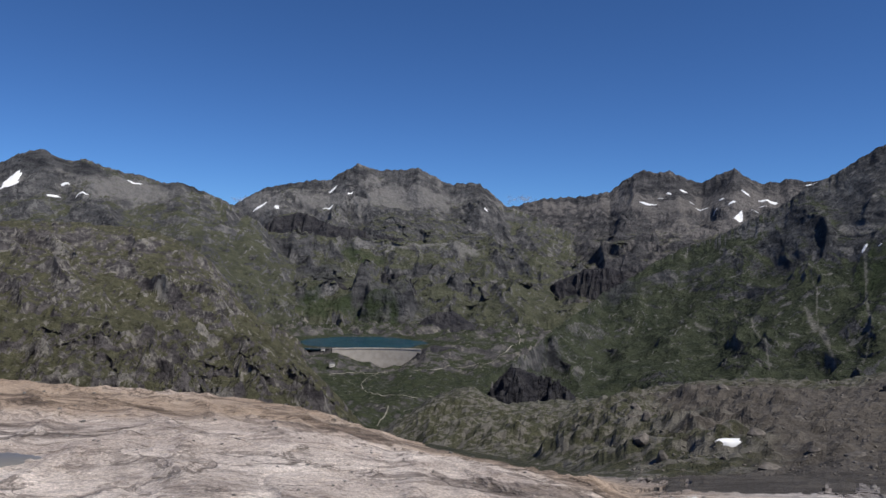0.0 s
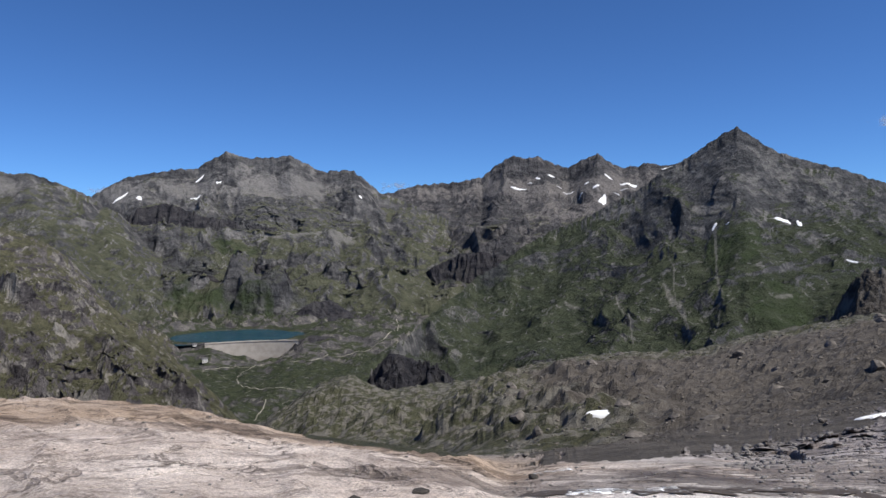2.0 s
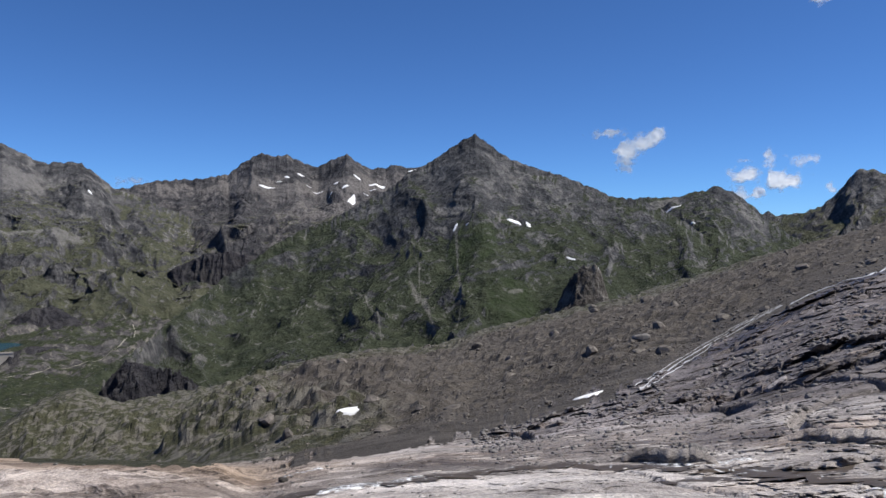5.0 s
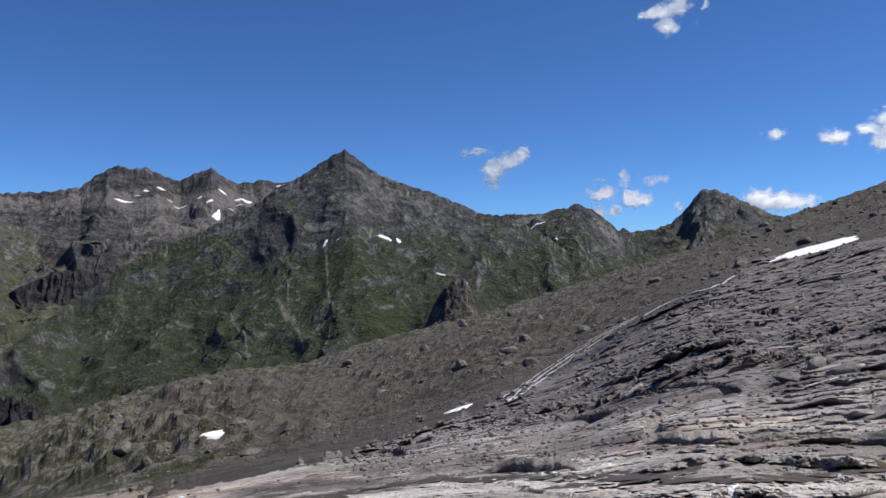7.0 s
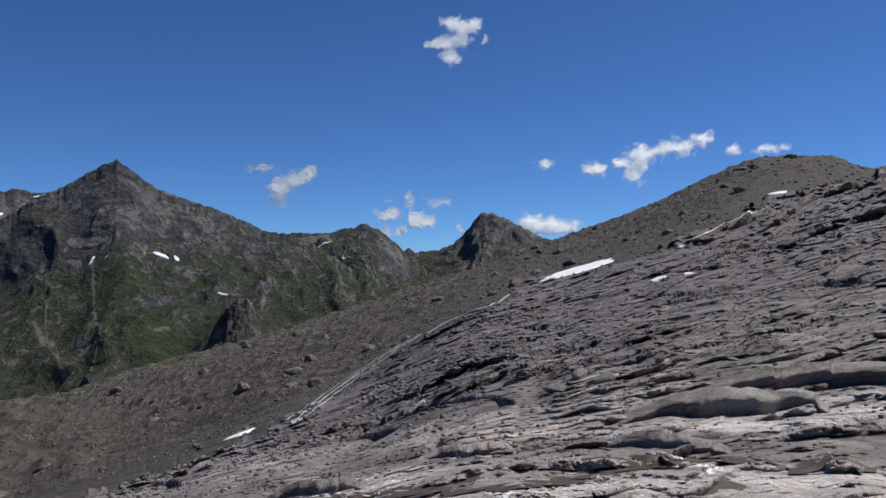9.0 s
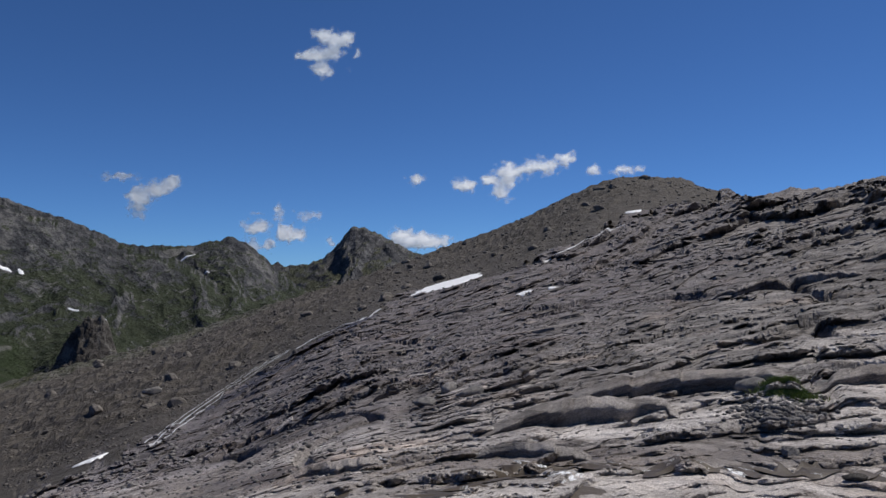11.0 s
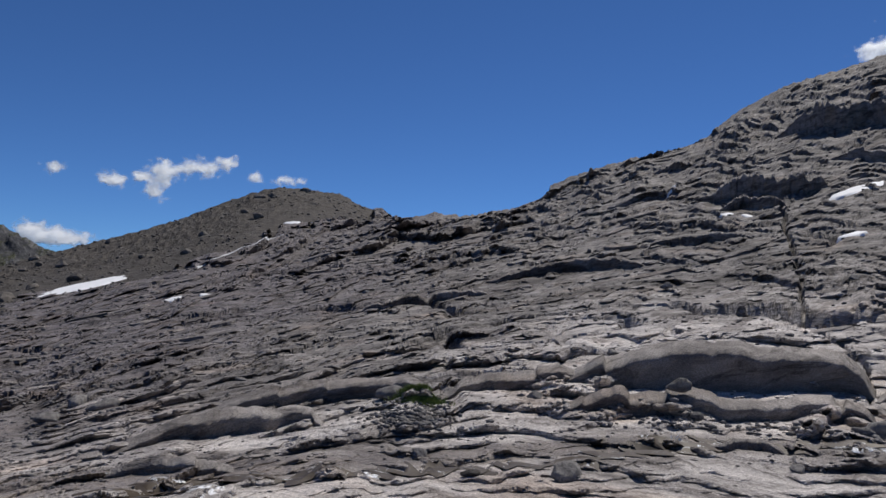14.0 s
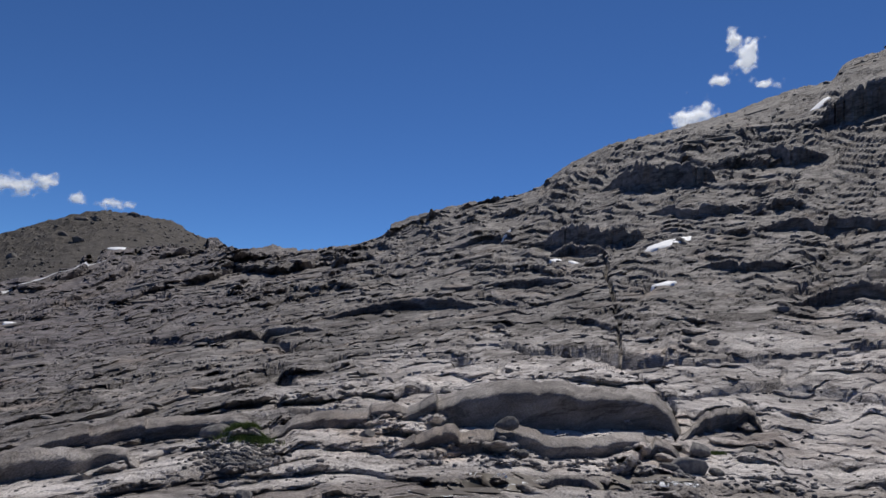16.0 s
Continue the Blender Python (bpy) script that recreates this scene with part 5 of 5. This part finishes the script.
# ---- rock ledges: sheets of gneiss that stand out of the slope ----
def rock_ledge(az0, az1, el0, el1, high, depth, seed, material, blunt=2.4, lead=0.0, crag=False, label="long rounded sheet of grey gneiss with a shaded front"):
    """A sheet of rock along the slope, its foot from el0 to el1: an upright front with a rounded lip, and a top that runs back into the slope."""
    section = ((0.04, -0.3), (0.03, 0.0), (0.01, 0.2), (0.0, 0.4), (-0.012, 0.6), (-0.02, 0.76), (-0.02, 0.88), (-0.005, 0.95), (0.02, 0.985), (0.06, 1.0), (0.14, 1.005), (0.3, 1.0), (0.5, 1.0), (0.7, 1.0), (0.85, 1.0), (1.0, 1.0))
    columns = 96
    reach = [NEAR.sight(az0 + (az1 - az0) * i / 12, el0 + (el1 - el0) * i / 12)[1] for i in range(13)]
    reach = [sum(reach[max(i - 2, 0):i + 3]) / len(reach[max(i - 2, 0):i + 3]) for i in range(13)]
    bm = bmesh.new()
    rings = []
    for i in range(columns + 1):
        u = i / columns
        az = az0 + (az1 - az0) * u
        taper = max(1 - abs(2 * u - 1) ** blunt, 0.0) ** 0.7 * (float(ease(-0.15, lead, u)) if lead else 1.0) * (1 + 0.2 * noise.noise(Vector((u * 4, seed, 0.3))) + 0.08 * noise.noise(Vector((u * 15, seed, 0.3)))) + 0.02
        r = float(np.interp(u * 12, range(13), reach))
        rr = r * (1 + 0.035 * noise.noise(Vector((u * 3, seed, 5.5))) + 0.012 * noise.noise(Vector((u * 11, seed, 2.5))))
        x, y = polar(az, rr)
        z0 = EYE + rr * math.tan(radians(el0 + (el1 - el0) * u))
        z0 = min(NEAR.floor(x, y), z0 + 0.15 * r * math.radians(high)) - 0.04
        tall = max(r * math.radians(high), 0.05) * taper
        way = Vector((x, y, 0)).normalized()
        row = []
        for dy, dz in section:
            off = dy * depth * (0.35 + 0.65 * taper)
            p = Vector((x, y, z0)) + way * off + Vector((0, 0, dz * tall + max(off, 0) * 0.12))
            w = float(ease(0.25, 1.0, dy))
            p.z = p.z * (1 - w) + w * (NEAR.floor(p.x, p.y) + 0.04 * (1 - w) - 0.03)
            n = p * (1.2 / max(tall, 0.2))
            if crag:
                p += way * 0.2 * tall * noise.noise(n * 0.6 + Vector((3, seed, 0))) + Vector((0, 0, 0.16 * tall * noise.noise(n * 1.7 + Vector((seed, 4, 0)))))
            p += way * 0.14 * tall * noise.noise(n * 0.5 + Vector((seed, 0, 0))) + way * 0.08 * tall * noise.noise(n * 3) + Vector((0, 0, 0.07 * tall * noise.noise(n + Vector((0, seed, 0)))))
            row.append(bm.verts.new(p))
        rings.append(row)
    for p, q in zip(rings, rings[1:]):
        for k in range(len(section) - 1):
            bm.faces.new((p[k], q[k], q[k + 1], p[k + 1]))
    bmesh.ops.recalc_face_normals(bm, faces=bm.faces)
    if sum(f.normal.z for f in bm.faces) < 0:
        bmesh.ops.reverse_faces(bm, faces=bm.faces)
    ob = part("rock_ledge", bm, material, smooth=not crag)
    layer = ob.data.attributes.new("polish", "FLOAT", "POINT")
    layer.data.foreach_set("value", np.full(len(ob.data.vertices), 0.3, np.float32))
    return tagged(ob, label, "rock ledge", "rock ledges")


for k, (a0, a1, e0, e1, high, deep) in enumerate((
        (98.5, 119.2, -6.0, -5.3, 2.7, 4.0), (98.5, 119.2, -7.5, -6.8, 1.2, 1.9), (66, 81, -11.2, -9.2, 1.3, 1.6), (71, 88.5, -9.2, -6.8, 1.3, 2.2),
        (88.5, 100.5, -7.3, -5.5, 1.0, 2.0), (40.6, 48.4, -16.3, -15.9, 0.9, 0.6), (64.6, 74.8, -12.4, -12.7, 0.8, 0.8), (51.6, 59.6, -14.2, -13.2, 0.7, 0.8),
        (108.0, 113.8, -9.5, -9.4, 0.8, 0.5), (119.2, 124.6, -5.5, -4.3, 1.5, 2.0), (92, 104.5, 1.3, 3.2, 0.9, 5), (126, 134, 4.2, 5.0, 1.3, 7),
        (107.6, 116.6, 7.6, 8.5, 1.6, 12), (113.2, 121.5, 12.4, 12.7, 2.0, 16), (116, 123.6, 10.2, 10.7, 0.9, 9), (82.5, 93, -1.2, 0.5, 0.7, 3), (109.2, 114, 7.1, 7.3, 0.9, 6),
        (127.6, 135, 16.4, 17.2, 2.4, 12), (120.5, 129, 13.6, 14.0, 1.2, 10), (123.5, 134, 9.2, 9.6, 1.0, 8), (104, 112, 4.4, 5.0, 0.7, 5), (119.5, 127, 6.4, 6.8, 0.8, 6))):
    rock_ledge(a0, a1, e0, e1, high, deep, k * 3.7 + 1, PLATES, 7.0 if k < 2 else 4.0, (0.4, 0.2)[k] if k < 2 else 0.45, k > 9)


# ---- broken plates of bedrock ----
def lens(rng, n, stretch):
    """Outline of a sheet of rock: long, with blunt uneven ends."""
    ang = (np.arange(n) + rng.uniform(-0.35, 0.35, n)) * 2 * math.pi / n
    rad = rng.uniform(0.82, 1.12, n)
    u = np.sign(np.cos(ang)) * np.abs(np.cos(ang)) ** 0.85 * rad * stretch * 0.5
    v = np.sign(np.sin(ang)) * np.abs(np.sin(ang)) ** 0.7 * rad * 0.5
    return u, v


def plates(count, az_span, r_span, seed, label):
    """Thin angular sheets of rock lying along the bedding, their broken edges standing free."""
    rng = np.random.default_rng(seed)
    up = Vector((-0.058, 0.31, 1)).normalized()
    verts, faces, polish, start = [], [], [], 0
    n = 9
    while start < count * (3 * n + 1):
        az = rng.uniform(*az_span)
        r = math.exp(rng.uniform(math.log(r_span[0]), math.log(r_span[1])))
        if scree_at(az, r) > 0.3 or r > float(line(CREST_R, az)) * 0.96:
            continue
        x, y = polar(az, r)
        if perlin(np.array([x / (0.15 * r + 2)]), np.array([y / (0.15 * r + 2)]), seed)[0] < -0.12:
            continue
        size = r * math.radians(rng.uniform(0.3, 1.0) ** 2.4 * (1.9 if r > 24 else 1.2))
        thick = size * rng.uniform(0.05, 0.13)
        # lie between the bedding and the slope
        h = 0.8 * size
        gx, gy = (NEAR.floor(x + h, y) - NEAR.floor(x - h, y)) / (2 * h), (NEAR.floor(x, y + h) - NEAR.floor(x, y - h)) / (2 * h)
        lie = (up * 0.35 + Vector((-gx, -gy, 1)).normalized() * 0.65).normalized()
        a = math.radians(90 - az) + math.pi / 2 + rng.normal(0, 0.3)
        e1 = Vector((math.cos(a), math.sin(a), 0))
        e1 = (e1 - lie * e1.dot(lie)).normalized()
        e2 = lie.cross(e1)
        z = NEAR.floor(x, y) + thick * rng.uniform(-0.35, 0.1)
        c = Vector((x, y, z))
        us, vs = lens(rng, n, rng.uniform(1.3, 2.4))
        for lift, grow in ((-1.8, 1.05), (0.2, 1.04), (0.45, 0.86)):
            for u, v in zip(us, vs):
                p = c + e1 * u * grow * size + e2 * v * grow * size + lie * thick * (lift + 0.1 * rng.normal())
                verts.append(p)
        verts.append(c + lie * thick * 0.62 + e1 * size * 0.1 * rng.normal())
        for k in range(n):
            j = (k + 1) % n
            for ring in (0, n):
                faces.append((start + ring + k, start + ring + j, start + ring + n + j))
                faces.append((start + ring + k, start + ring + n + j, start + ring + n + k))
            faces.append((start + 2 * n + k, start + 2 * n + j, start + 3 * n))
        polish += [float(ease(34, 12, r))] * (3 * n + 1)
        start += 3 * n + 1
    mesh = bpy.data.meshes.new("rock_plates")
    mesh.from_pydata([tuple(v) for v in verts], [], faces)
    layer = mesh.attributes.new("polish", "FLOAT", "POINT")
    layer.data.foreach_set("value", np.array(polish, np.float32))
    mesh.materials.append(PLATES)
    return tagged(new("rock_plates", mesh), label, "rock", kind="stuff")


# ---- loose stones ----
def scatter(name, count, place, size, meshes, group, label):
    """Single boulders: place() gives a bearing and a distance, size() a radius in metres."""
    made = 0
    rnd = random.Random(count + 7)
    while made < count:
        az, r = place(rnd)
        x, y = polar(az, r)
        s = size(rnd, r)
        ob = new(name, rnd.choice(meshes))
        tall = rnd.uniform(0.7, 1.2)
        ob.matrix_world = Matrix.LocRotScale((x, y, NEAR.floor(x, y) + s * 0.18 * tall), Euler((rnd.uniform(-0.3, 0.3), rnd.uniform(-0.3, 0.3), rnd.uniform(0, 6.3))), (s, s, s * tall))
        tagged(ob, label, "boulder", group)
        made += 1


def scree_at(az, r):
    i, _ = NEAR.column(az)
    j = min(int(np.searchsorted(NEAR.R[i], r)), NEAR.R.shape[1] - 1)
    return g_scree[i, j]


def on_moraine(rnd):
    while True:
        az = rnd.uniform(14, 84)
        r = math.exp(rnd.uniform(math.log(45), math.log(line(CREST_R, az) * 0.98)))
        if scree_at(az, r) > 0.5:
            return az, r


def on_rock(rnd):
    while True:
        az = rnd.uniform(40, 133)
        r = math.exp(rnd.uniform(math.log(9), math.log(170)))
        if scree_at(az, r) < 0.3:
            return az, r


plates(500, (58, 134), (12, 240), 501, "broken grey gneiss sheets across the rock slope")
plates(240, (22, 58), (7, 26), 503, "low worn gneiss sheets by the stream")
MORAINE_STONE = stone_material("moraine_stone", (0.075, 0.068, 0.062), (0.19, 0.175, 0.16))
SCREE_BLOCKS = [stone_mesh("boulder", 50 + k, 8, 0.75, 2, MORAINE_STONE) for k in range(5)]
LOW_BLOCKS = [stone_mesh("boulder", 60 + k, 8, 0.6, 2, STONE) for k in range(5)]
scatter("boulder", 160, on_moraine, lambda rnd, r: min(0.2 + 0.003 * r, 1.0) * rnd.uniform(0.4, 1.7) ** 1.8, SCREE_BLOCKS, "boulders on the moraine", "grey-brown boulder among moraine scree")
scatter("boulder", 100, on_rock, lambda rnd, r: (0.05 + 0.0026 * r) * rnd.uniform(0.4, 1.5) ** 1.6, LOW_BLOCKS, "boulders on the bedrock", "loose grey stone on bedrock ledges")


def rubble(name, spots, material, seed, label):
    """Countless small stones as one object: (x, y, z, radius) for each."""
    rng = np.random.default_rng(seed)
    shapes = []
    for k in range(6):
        m = stone_mesh("pebble", 80 + k, 6, 0.65, 1, material)
        co = np.empty(len(m.vertices) * 3)
        m.vertices.foreach_get("co", co)
        faces = np.array([p.vertices[:] for p in m.polygons])
        shapes.append((co.reshape(-1, 3), faces))
        bpy.data.meshes.remove(m)
    verts, tris, start = [], [], 0
    for n, (x, y, z, s) in enumerate(spots):
        co, faces = shapes[n % 6]
        a = rng.uniform(0, 6.28)
        turn = np.array([[math.cos(a), -math.sin(a), 0], [math.sin(a), math.cos(a), 0], [0, 0, rng.uniform(0.7, 1.2)]])
        verts.append(co @ turn.T * s + (x, y, z))
        tris.append(faces + start)
        start += len(co)
    mesh = bpy.data.meshes.new(name)
    verts, tris = np.concatenate(verts), np.concatenate(tris)
    mesh.vertices.add(len(verts))
    mesh.vertices.foreach_set("co", verts.astype(np.float32).ravel())
    mesh.loops.add(tris.size)
    mesh.loops.foreach_set("vertex_index", tris.astype(np.int32).ravel())
    mesh.polygons.add(len(tris))
    mesh.polygons.foreach_set("loop_start", np.arange(0, tris.size, 3, dtype=np.int32))
    mesh.update(calc_edges=True)
    mesh.materials.append(material)
    return tagged(new(name, mesh), label, "stones", kind="stuff")


def many(count, place, size, seed):
    rnd = random.Random(seed)
    out = []
    for _ in range(count):
        az, r = place(rnd)
        x, y = polar(az, r)
        s = size(rnd, r)
        out.append((x, y, NEAR.floor(x, y) + s * 0.2, s))
    return out


def in_gravel(rnd):
    a = rnd.gauss(87.4, 1.5)
    e = rnd.gauss(-8.8, 0.45)
    return a, NEAR.sight(a, e)[1]


def by_slab(rnd):
    a = rnd.uniform(97, 128)
    return a, NEAR.sight(a, rnd.gauss(-7.9, 0.35))[1]


def on_slab(rnd):
    return rnd.uniform(-30, 30), math.exp(rnd.uniform(math.log(5), math.log(14)))


rubble("scree", many(4200, on_moraine, lambda rnd, r: 0.0012 * r * rnd.uniform(0.4, 1.6) ** 2, 401), MORAINE_STONE, 1, "grey-brown scree stones strewn over the moraine")
rubble("rubble", many(4200, on_rock, lambda rnd, r: 0.0014 * r * rnd.uniform(0.4, 1.6) ** 2, 402), STONE, 2, "small loose stones strewn over bedrock")


def at_foot(rnd):
    while True:
        az, r = rnd.uniform(30, 68), math.exp(rnd.uniform(math.log(9), math.log(48)))
        if scree_at(az, r) < 0.4:
            return az, r


rubble("rubble", many(1500, at_foot, lambda rnd, r: 0.0026 * r * rnd.uniform(0.35, 1.4) ** 2, 406), STONE, 6, "angular grey stones lying on bedrock below the moraine")
rubble("gravel", many(420, in_gravel, lambda rnd, r: rnd.uniform(0.02, 0.065), 403), STONE, 3, "heap of grey cobbles between rock sheets")
rubble("gravel", many(260, by_slab, lambda rnd, r: rnd.uniform(0.02, 0.07), 404), STONE, 4, "dark gravel along the foot of a rock sheet")
rubble("gravel", many(160, on_slab, lambda rnd, r: 0.0022 * r * rnd.uniform(0.5, 1.5), 405), STONE, 5, "few small stones on pale polished rock")


# ---- grass ----
def tuft(az, el, wide, count, tall, seed, label):
    rnd = random.Random(seed)
    c, r = NEAR.sight(az, el)
    half = r * math.radians(wide) / 2
    bm = bmesh.new()
    out, side = Vector((c.x, c.y, 0)).normalized(), Vector((c.y, -c.x, 0)).normalized()
    for _ in range(count):
        p = c + side * rnd.gauss(0, 0.45) * half + out * rnd.gauss(0, 0.25) * half
        z = NEAR.floor(p.x, p.y)
        lean = Vector((rnd.gauss(0, 0.4), rnd.gauss(0, 0.4), 1)) * tall * rnd.uniform(0.5, 1.2)
        a = rnd.uniform(0, 3.14)
        w = Vector((math.cos(a), math.sin(a), 0)) * 0.006
        base = Vector((p.x, p.y, z - 0.01))
        mid = base + lean * 0.55
        v = [bm.verts.new(q) for q in (base - w, base + w, mid + w * 0.8, base + lean + Vector((lean.x, lean.y, 0)) * 0.3, mid - w * 0.8)]
        bm.faces.new(v)
    return tagged(part("grass_tuft", bm, GRASS), label, "grass", kind="stuff")


GRASS = plain_material("grass_blades", (0.09, 0.14, 0.03), (0.19, 0.24, 0.07), 9.0, 0.7)
tuft(88.0, -7.35, 3.6, 2600, 0.10, 1, "tuft of green grass between rounded boulders")
tuft(99.5, -5.6, 1.2, 500, 0.09, 2, "small olive grass tuft in a rock joint")
tuft(121.5, -6.3, 1.5, 400, 0.07, 3, "small green tuft at the foot of a slab")


# ---- running water ----
def water_material():
    m = Nodes("running_water", 0.3)
    flow = m.noise(2.5, 6, 0.6, at=m.stretch(1, 1, 0.4), warp=1.0)
    foam = m.span(m.noise(4.0, 8, 0.75, warp=1.5), 0.585, 0.66)
    m.colour(m.mix(foam, m.mix(flow, (0.035, 0.026, 0.019), (0.095, 0.074, 0.055)), (0.75, 0.77, 0.78)), m.span(foam, 0, 1, 0.62, 0.7))
    m.bsdf.inputs["Specular IOR Level"].default_value = 0.3
    m.bump(flow, 0.5, 0.05)
    return m.mat


WATER = water_material()
WHITE_WATER = plain_material("white_water", (0.3, 0.3, 0.31), (0.66, 0.67, 0.68), 3.0, 0.5, 0.05)
ribbon(NEAR, ((119, -8.4), (114, -8.9), (108.4, -9.3), (102.4, -10.7), (96, -11.9), (90, -12.4), (84, -12.9), (78, -13.2)), 0.42, 0.02, WATER, "stream", "shallow meltwater trickling over dark wet rock", "stream", 1.8, 11)
ribbon(NEAR, ((77, -12.8), (72.5, -13.6), (69.5, -13.2), (64, -15.2), (58, -16.1), (52, -16.2), (46.7, -16.4), (40, -16.7), (34, -17.0), (27, -17.9), (20, -18.3), (16, -18.7)), 0.45, 0.015, WATER, "stream", "shallow stream with foam running over bedrock", "stream", 1.8, 12)
for k, (shift, wide) in enumerate(((0.0, 0.15), (0.5, 0.09), (-0.4, 0.07))):
    ribbon(NEAR, ((42.9 + shift, -11.1), (45.0 + shift, -9.6), (46.8 + shift * 0.8, -8.4), (49.6 + shift * 0.6, -6.5), (52.4 + shift * 0.2, -4.9)), wide, 0.05, WHITE_WATER, "rivulet", "thin pale rivulet sliding down dark wet rock", "rivulet", 0.9, 13 + 10 * k)
ribbon(NEAR, ((52.9, -4.9), (54.2, -4.1), (55.7, -3.4), (57.7, -2.8), (59.2, -1.9)), 0.36, 0.1, WHITE_WATER, "rivulet", "thin white rivulet below the snowfield", "rivulet", 1.6, 14)
ribbon(NEAR, ((71.5, 1.6), (73.8, 2.8), (76.1, 3.8), (77.5, 4.3)), 0.4, 0.2, WHITE_WATER, "rivulet", "thin pale rivulet beside the moraine hill", "rivulet", 0.9, 15)


def foam_material():
    m = Nodes("stream_foam", 0.6)
    froth = m.noise(7.0, 8, 0.72, at=m.stretch(1.0, 1.0, 1.0), warp=1.2)
    m.colour(m.mix(m.span(froth, 0.4, 0.65), (0.5, 0.51, 0.53), (0.86, 0.87, 0.88)))
    m.link(m.span(froth, 0.47, 0.58, 0.0, 0.95), m.bsdf.inputs["Alpha"])
    m.bump(froth, 0.6, 0.03)
    return m.mat


FOAM = foam_material()
for k, (a, e, w, h) in enumerate(((17.8, -17.0, 3.0, 0.5), (21.6, -18.3, 5.0, 0.5), (25.5, -17.9, 3.0, 0.4), (46.0, -16.1, 5.5, 0.7), (49.8, -15.5, 2.5, 0.5), (58.6, -16.3, 2.4, 0.6), (58.6, -12.9, 2.6, 0.3), (70.2, -12.9, 2.2, 0.4), (72.6, -13.7, 2.8, 0.8), (66.8, -12.3, 1.8, 0.3), (84.6, -12.9, 1.6, 0.3), (106, -9.6, 2.0, 0.25), (118.5, -8.5, 4.0, 0.3))):
    snow_patch(NEAR, a, e, w, h, 0.3, 40 + k, 0.03, "white foam of the stream spilling over rock", "foam", FOAM)
for k, (a, e, w, h) in enumerate(((53.6, -15.5, 7.0, 0.9), (59.0, -16.6, 6.5, 0.9), (47.5, -16.9, 6.0, 0.7), (73.0, -14.4, 5.5, 0.8), (33, -16.9, 6.0, 0.5), (94, -12.2, 4.0, 0.4))):
    snow_patch(NEAR, a, e, w, h, 0.3, 70 + k, 0.012, "shallow brown pool of meltwater on bedrock", "pool", WATER)

PUDDLE = plain_material("still_puddle", (0.13, 0.125, 0.12), (0.17, 0.165, 0.16), 1.5, 0.35)
snow_patch(NEAR, -29.6, -14.1, 5.0, 0.8, 0.3, 91, 0.03, "smooth grey puddle on pale polished rock", "pool", PUDDLE)


# ---- the hut by the dam ----
def hut(land, az, el, wide, tall, label):
    c, r = land.sight(az, el)
    thing = tagged(new("house"), label, "house")
    thing.location = (c.x, c.y, land.floor(c.x, c.y) - 0.5)
    thing.rotation_euler = (0, 0, radians(-az + 12))
    d = wide * 0.7

    def box(x0, x1, y0, y1, z0, z1):
        bm = bmesh.new()
        bmesh.ops.create_cube(bm, size=1)
        for v in bm.verts:
            v.co = Vector(((x0, x1)[v.co.x > 0], (y0, y1)[v.co.y > 0], (z0, z1)[v.co.z > 0]))
        return bm
    part("wall", box(-wide / 2, wide / 2, -d / 2, d / 2, 0, tall), PLASTER, thing)
    bm = bmesh.new()
    w, e = wide / 2 + 0.6, d / 2 + 0.6
    v = [bm.verts.new(q) for q in ((-w, -e, tall), (w, -e, tall), (w, e, tall), (-w, e, tall), (-w, 0, tall + d * 0.4), (w, 0, tall + d * 0.4))]
    for f in ((0, 1, 5, 4), (2, 3, 4, 5), (1, 2, 5), (3, 0, 4), (0, 3, 2, 1)):
        bm.faces.new([v[k] for k in f])
    part("roof", bm, SLATE, thing, "grey stone-slab roof")
    for k in (-0.28, 0.0, 0.28):
        part("window", box(k * wide - 0.6, k * wide + 0.6, -d / 2 - 0.06, -d / 2 + 0.1, tall * 0.45, tall * 0.45 + 1.4), SLATE, thing, "dark small window")
    return thing


PLASTER = plain_material("pale_plaster", (0.5, 0.48, 0.45), (0.62, 0.6, 0.56), 0.4)
SLATE = plain_material("slate", (0.07, 0.07, 0.075), (0.15, 0.145, 0.14), 0.6)
hut(L_VALLEY, -8.2, -8.9, 13, 9, "pale stone hut near the dam")
hut(L_VALLEY, -8.9, -7.9, 10, 5, "low stone hut on the lake shore")
